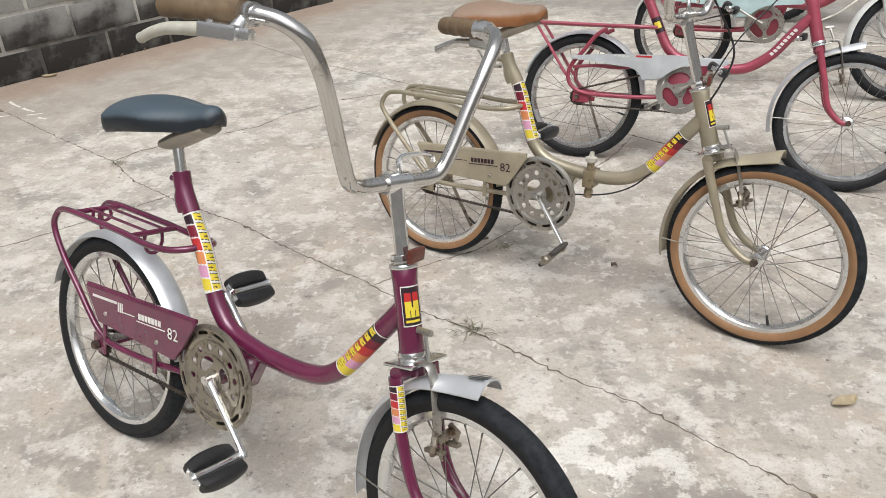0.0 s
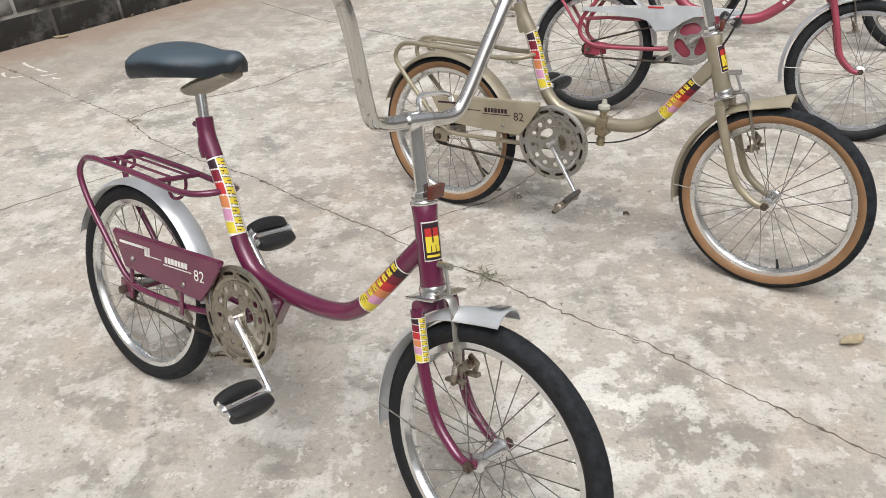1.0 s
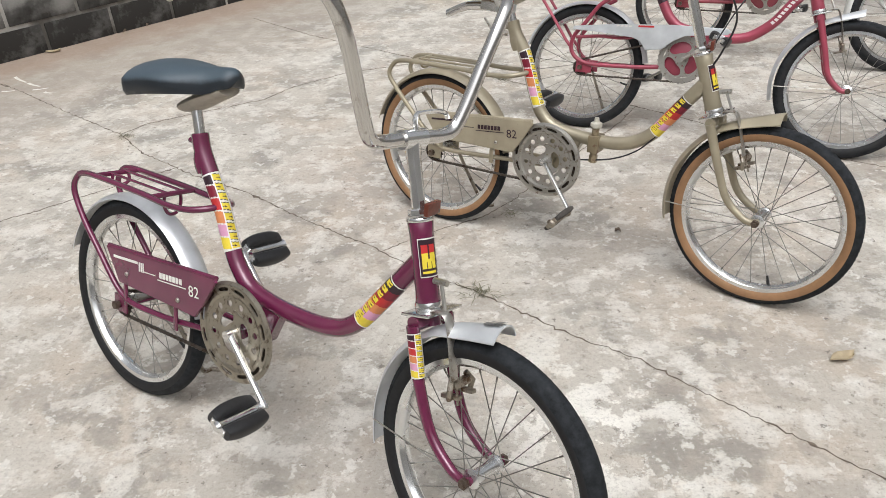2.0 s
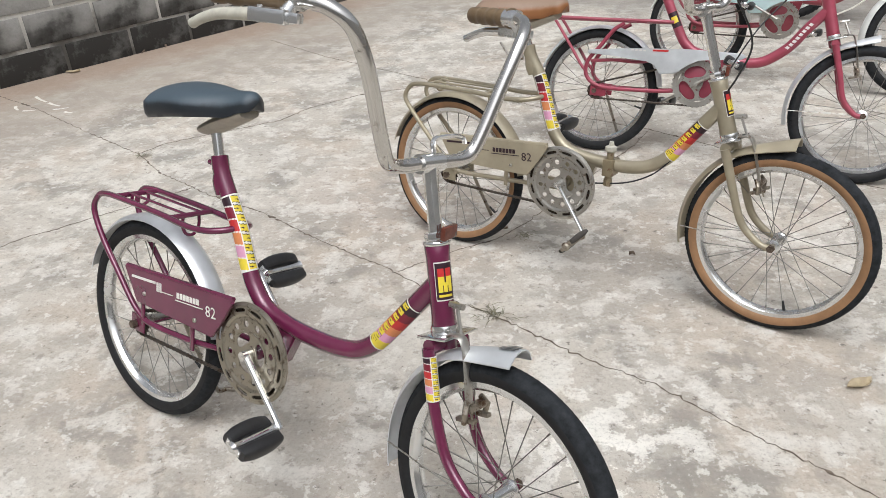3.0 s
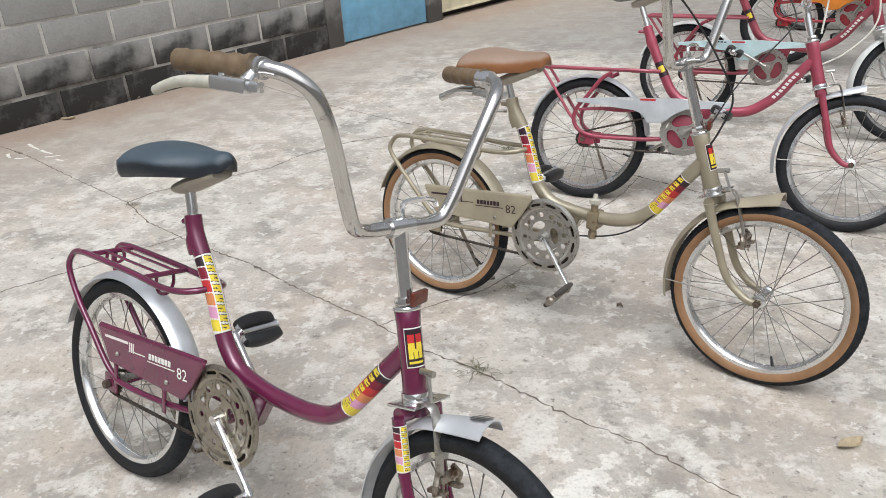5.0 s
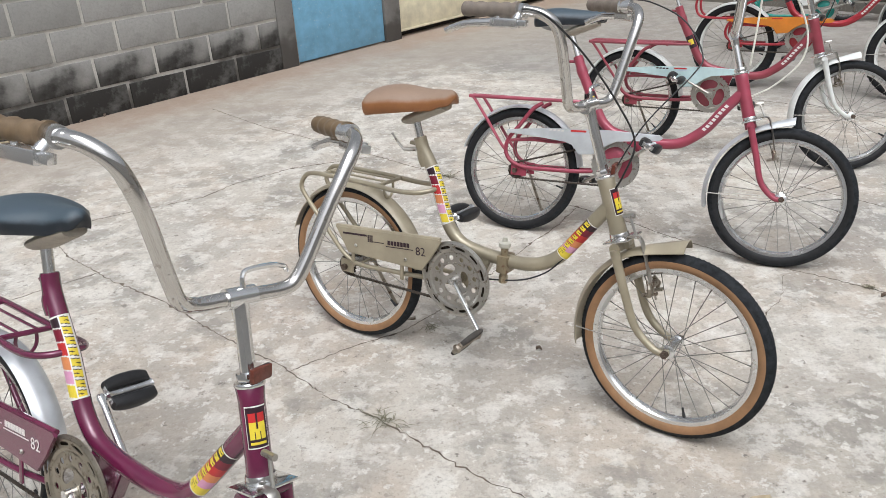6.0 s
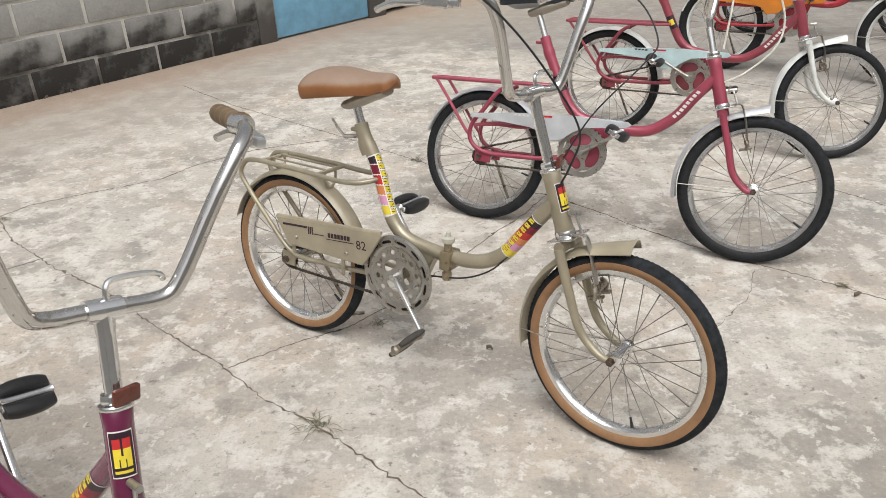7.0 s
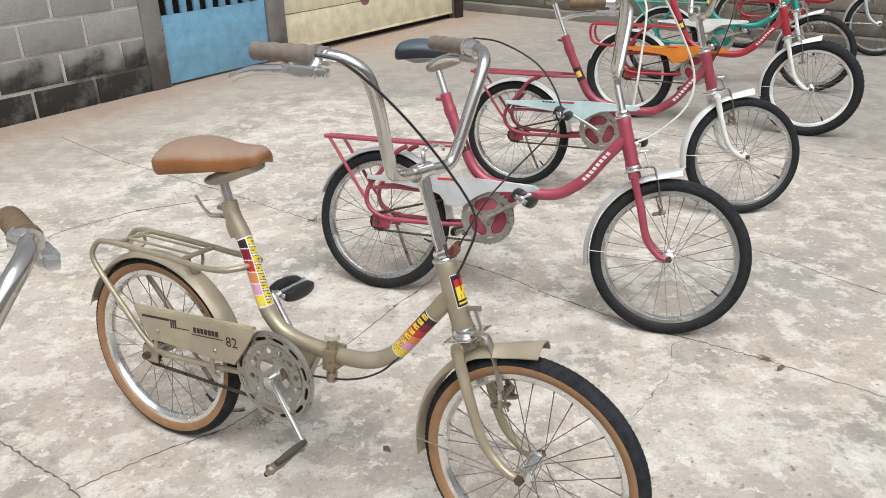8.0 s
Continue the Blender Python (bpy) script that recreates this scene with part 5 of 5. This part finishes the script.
# ---- small things on the floor ----
def tuft(label, x, y, size, count, seed):
    r = random.Random(seed)
    bm = bmesh.new()
    for i in range(count):
        a, ln = r.uniform(0, 6.283), size * r.uniform(0.3, 1.0)
        base = Vector((x + r.gauss(0, size * 0.35), y + r.gauss(0, size * 0.25), 0.001))
        dr = Vector((math.cos(a), math.sin(a), 0))
        sd = Vector((-dr.y, dr.x, 0)) * 0.0012
        mid, tip = base + dr * ln * 0.5 + Vector((0, 0, ln * 0.16)), base + dr * ln + Vector((0, 0, ln * 0.10))
        v = [bm.verts.new(p) for p in (base - sd * 0.5, base + sd * 0.5, mid + sd, mid - sd, tip)]
        bm.faces.new((v[0], v[1], v[2], v[3]))
        bm.faces.new((v[3], v[2], v[4]))
    return tagged(new("weed", finish("weed", bm, WEED, 0)), label, "weed", kind="stuff")


tuft("small trampled weed growing in the crack", 0.124, 1.975, 0.062, 55, 3)
tuft("small green weed beside the crack", 0.113, 3.836, 0.05, 60, 4)
tuft("thin weed in the crack", -1.529, 3.158, 0.05, 30, 5)
tuft("small weed by the rear tyre", 0.200, 2.448, 0.035, 30, 6)
tuft("dry weed in the crack", 1.658, 2.732, 0.03, 30, 7)


def dry_leaf(label, x, y, ln, ang, seed):
    r = random.Random(seed)
    bm = bmesh.new()
    rows = []
    for i in range(9):
        u = i / 8
        w = ln * 0.24 * math.sin(math.pi * min(1, u * 0.94 + 0.03)) ** 0.8
        rows.append([bm.verts.new(((u - 0.5) * ln, s * w, 0.004 + 0.010 * s * s * (0.4 + u) + 0.004 * math.sin(u * 5 + seed))) for s in (-1, -0.5, 0, 0.5, 1)])
    for a, b in zip(rows, rows[1:]):
        for j in range(4):
            bm.faces.new((a[j], b[j], b[j + 1], a[j + 1]))
    ob = tagged(new("dry_leaf", finish("dry_leaf", bm, LEAF_DRY if ln > 0.05 else LEAF_DARK, 60)), label, "leaf", "fallen leaves")
    ob.modifiers.new("thick", "SOLIDIFY").thickness = 0.0008
    ob.matrix_world = pose(x, y, 0.001, 0, 0, ang)
    return ob


dry_leaf("dry tan leaf lying on the concrete", 1.036, 1.700, 0.072, 25, 1)
dry_leaf("curled brown leaf near the block wall", -2.613, 4.472, 0.09, 10, 2)
for i, (x, y) in enumerate(((-2.503, 4.738), (-2.354, 4.882), (-2.257, 5.016), (0.546, 2.323), (1.681, 2.669))):
    dry_leaf("small crumpled leaf scrap on the concrete", x, y, 0.022 + 0.006 * (i % 3), 50 * i, 3 + i)

bm = bmesh.new()
for i, (x, y, ln, a) in enumerate(((-2.519, 3.964, 0.16, -38), (-2.387, 3.875, 0.12, -30), (-2.309, 3.806, 0.08, 20), (-2.573, 3.820, 0.09, -50), (-2.476, 3.781, 0.07, 10), (-2.232, 3.747, 0.06, -20))):
    m = pose(x, y, 0, 0, 0, a)
    pts = [(-ln / 2, -0.008), (-ln * 0.1, -0.013), (ln / 2, -0.005), (ln / 2, 0.006), (0, 0.003), (-ln / 2, 0.009)]
    bm.faces.new([bm.verts.new(m @ Vector((px, py, 0.0022))) for px, py in pts])
tagged(new("paint_scrawl", finish("paint_scrawl", bm, SCRAWL, 0)), "strokes of white paint on the concrete", "paint marks", kind="structure")
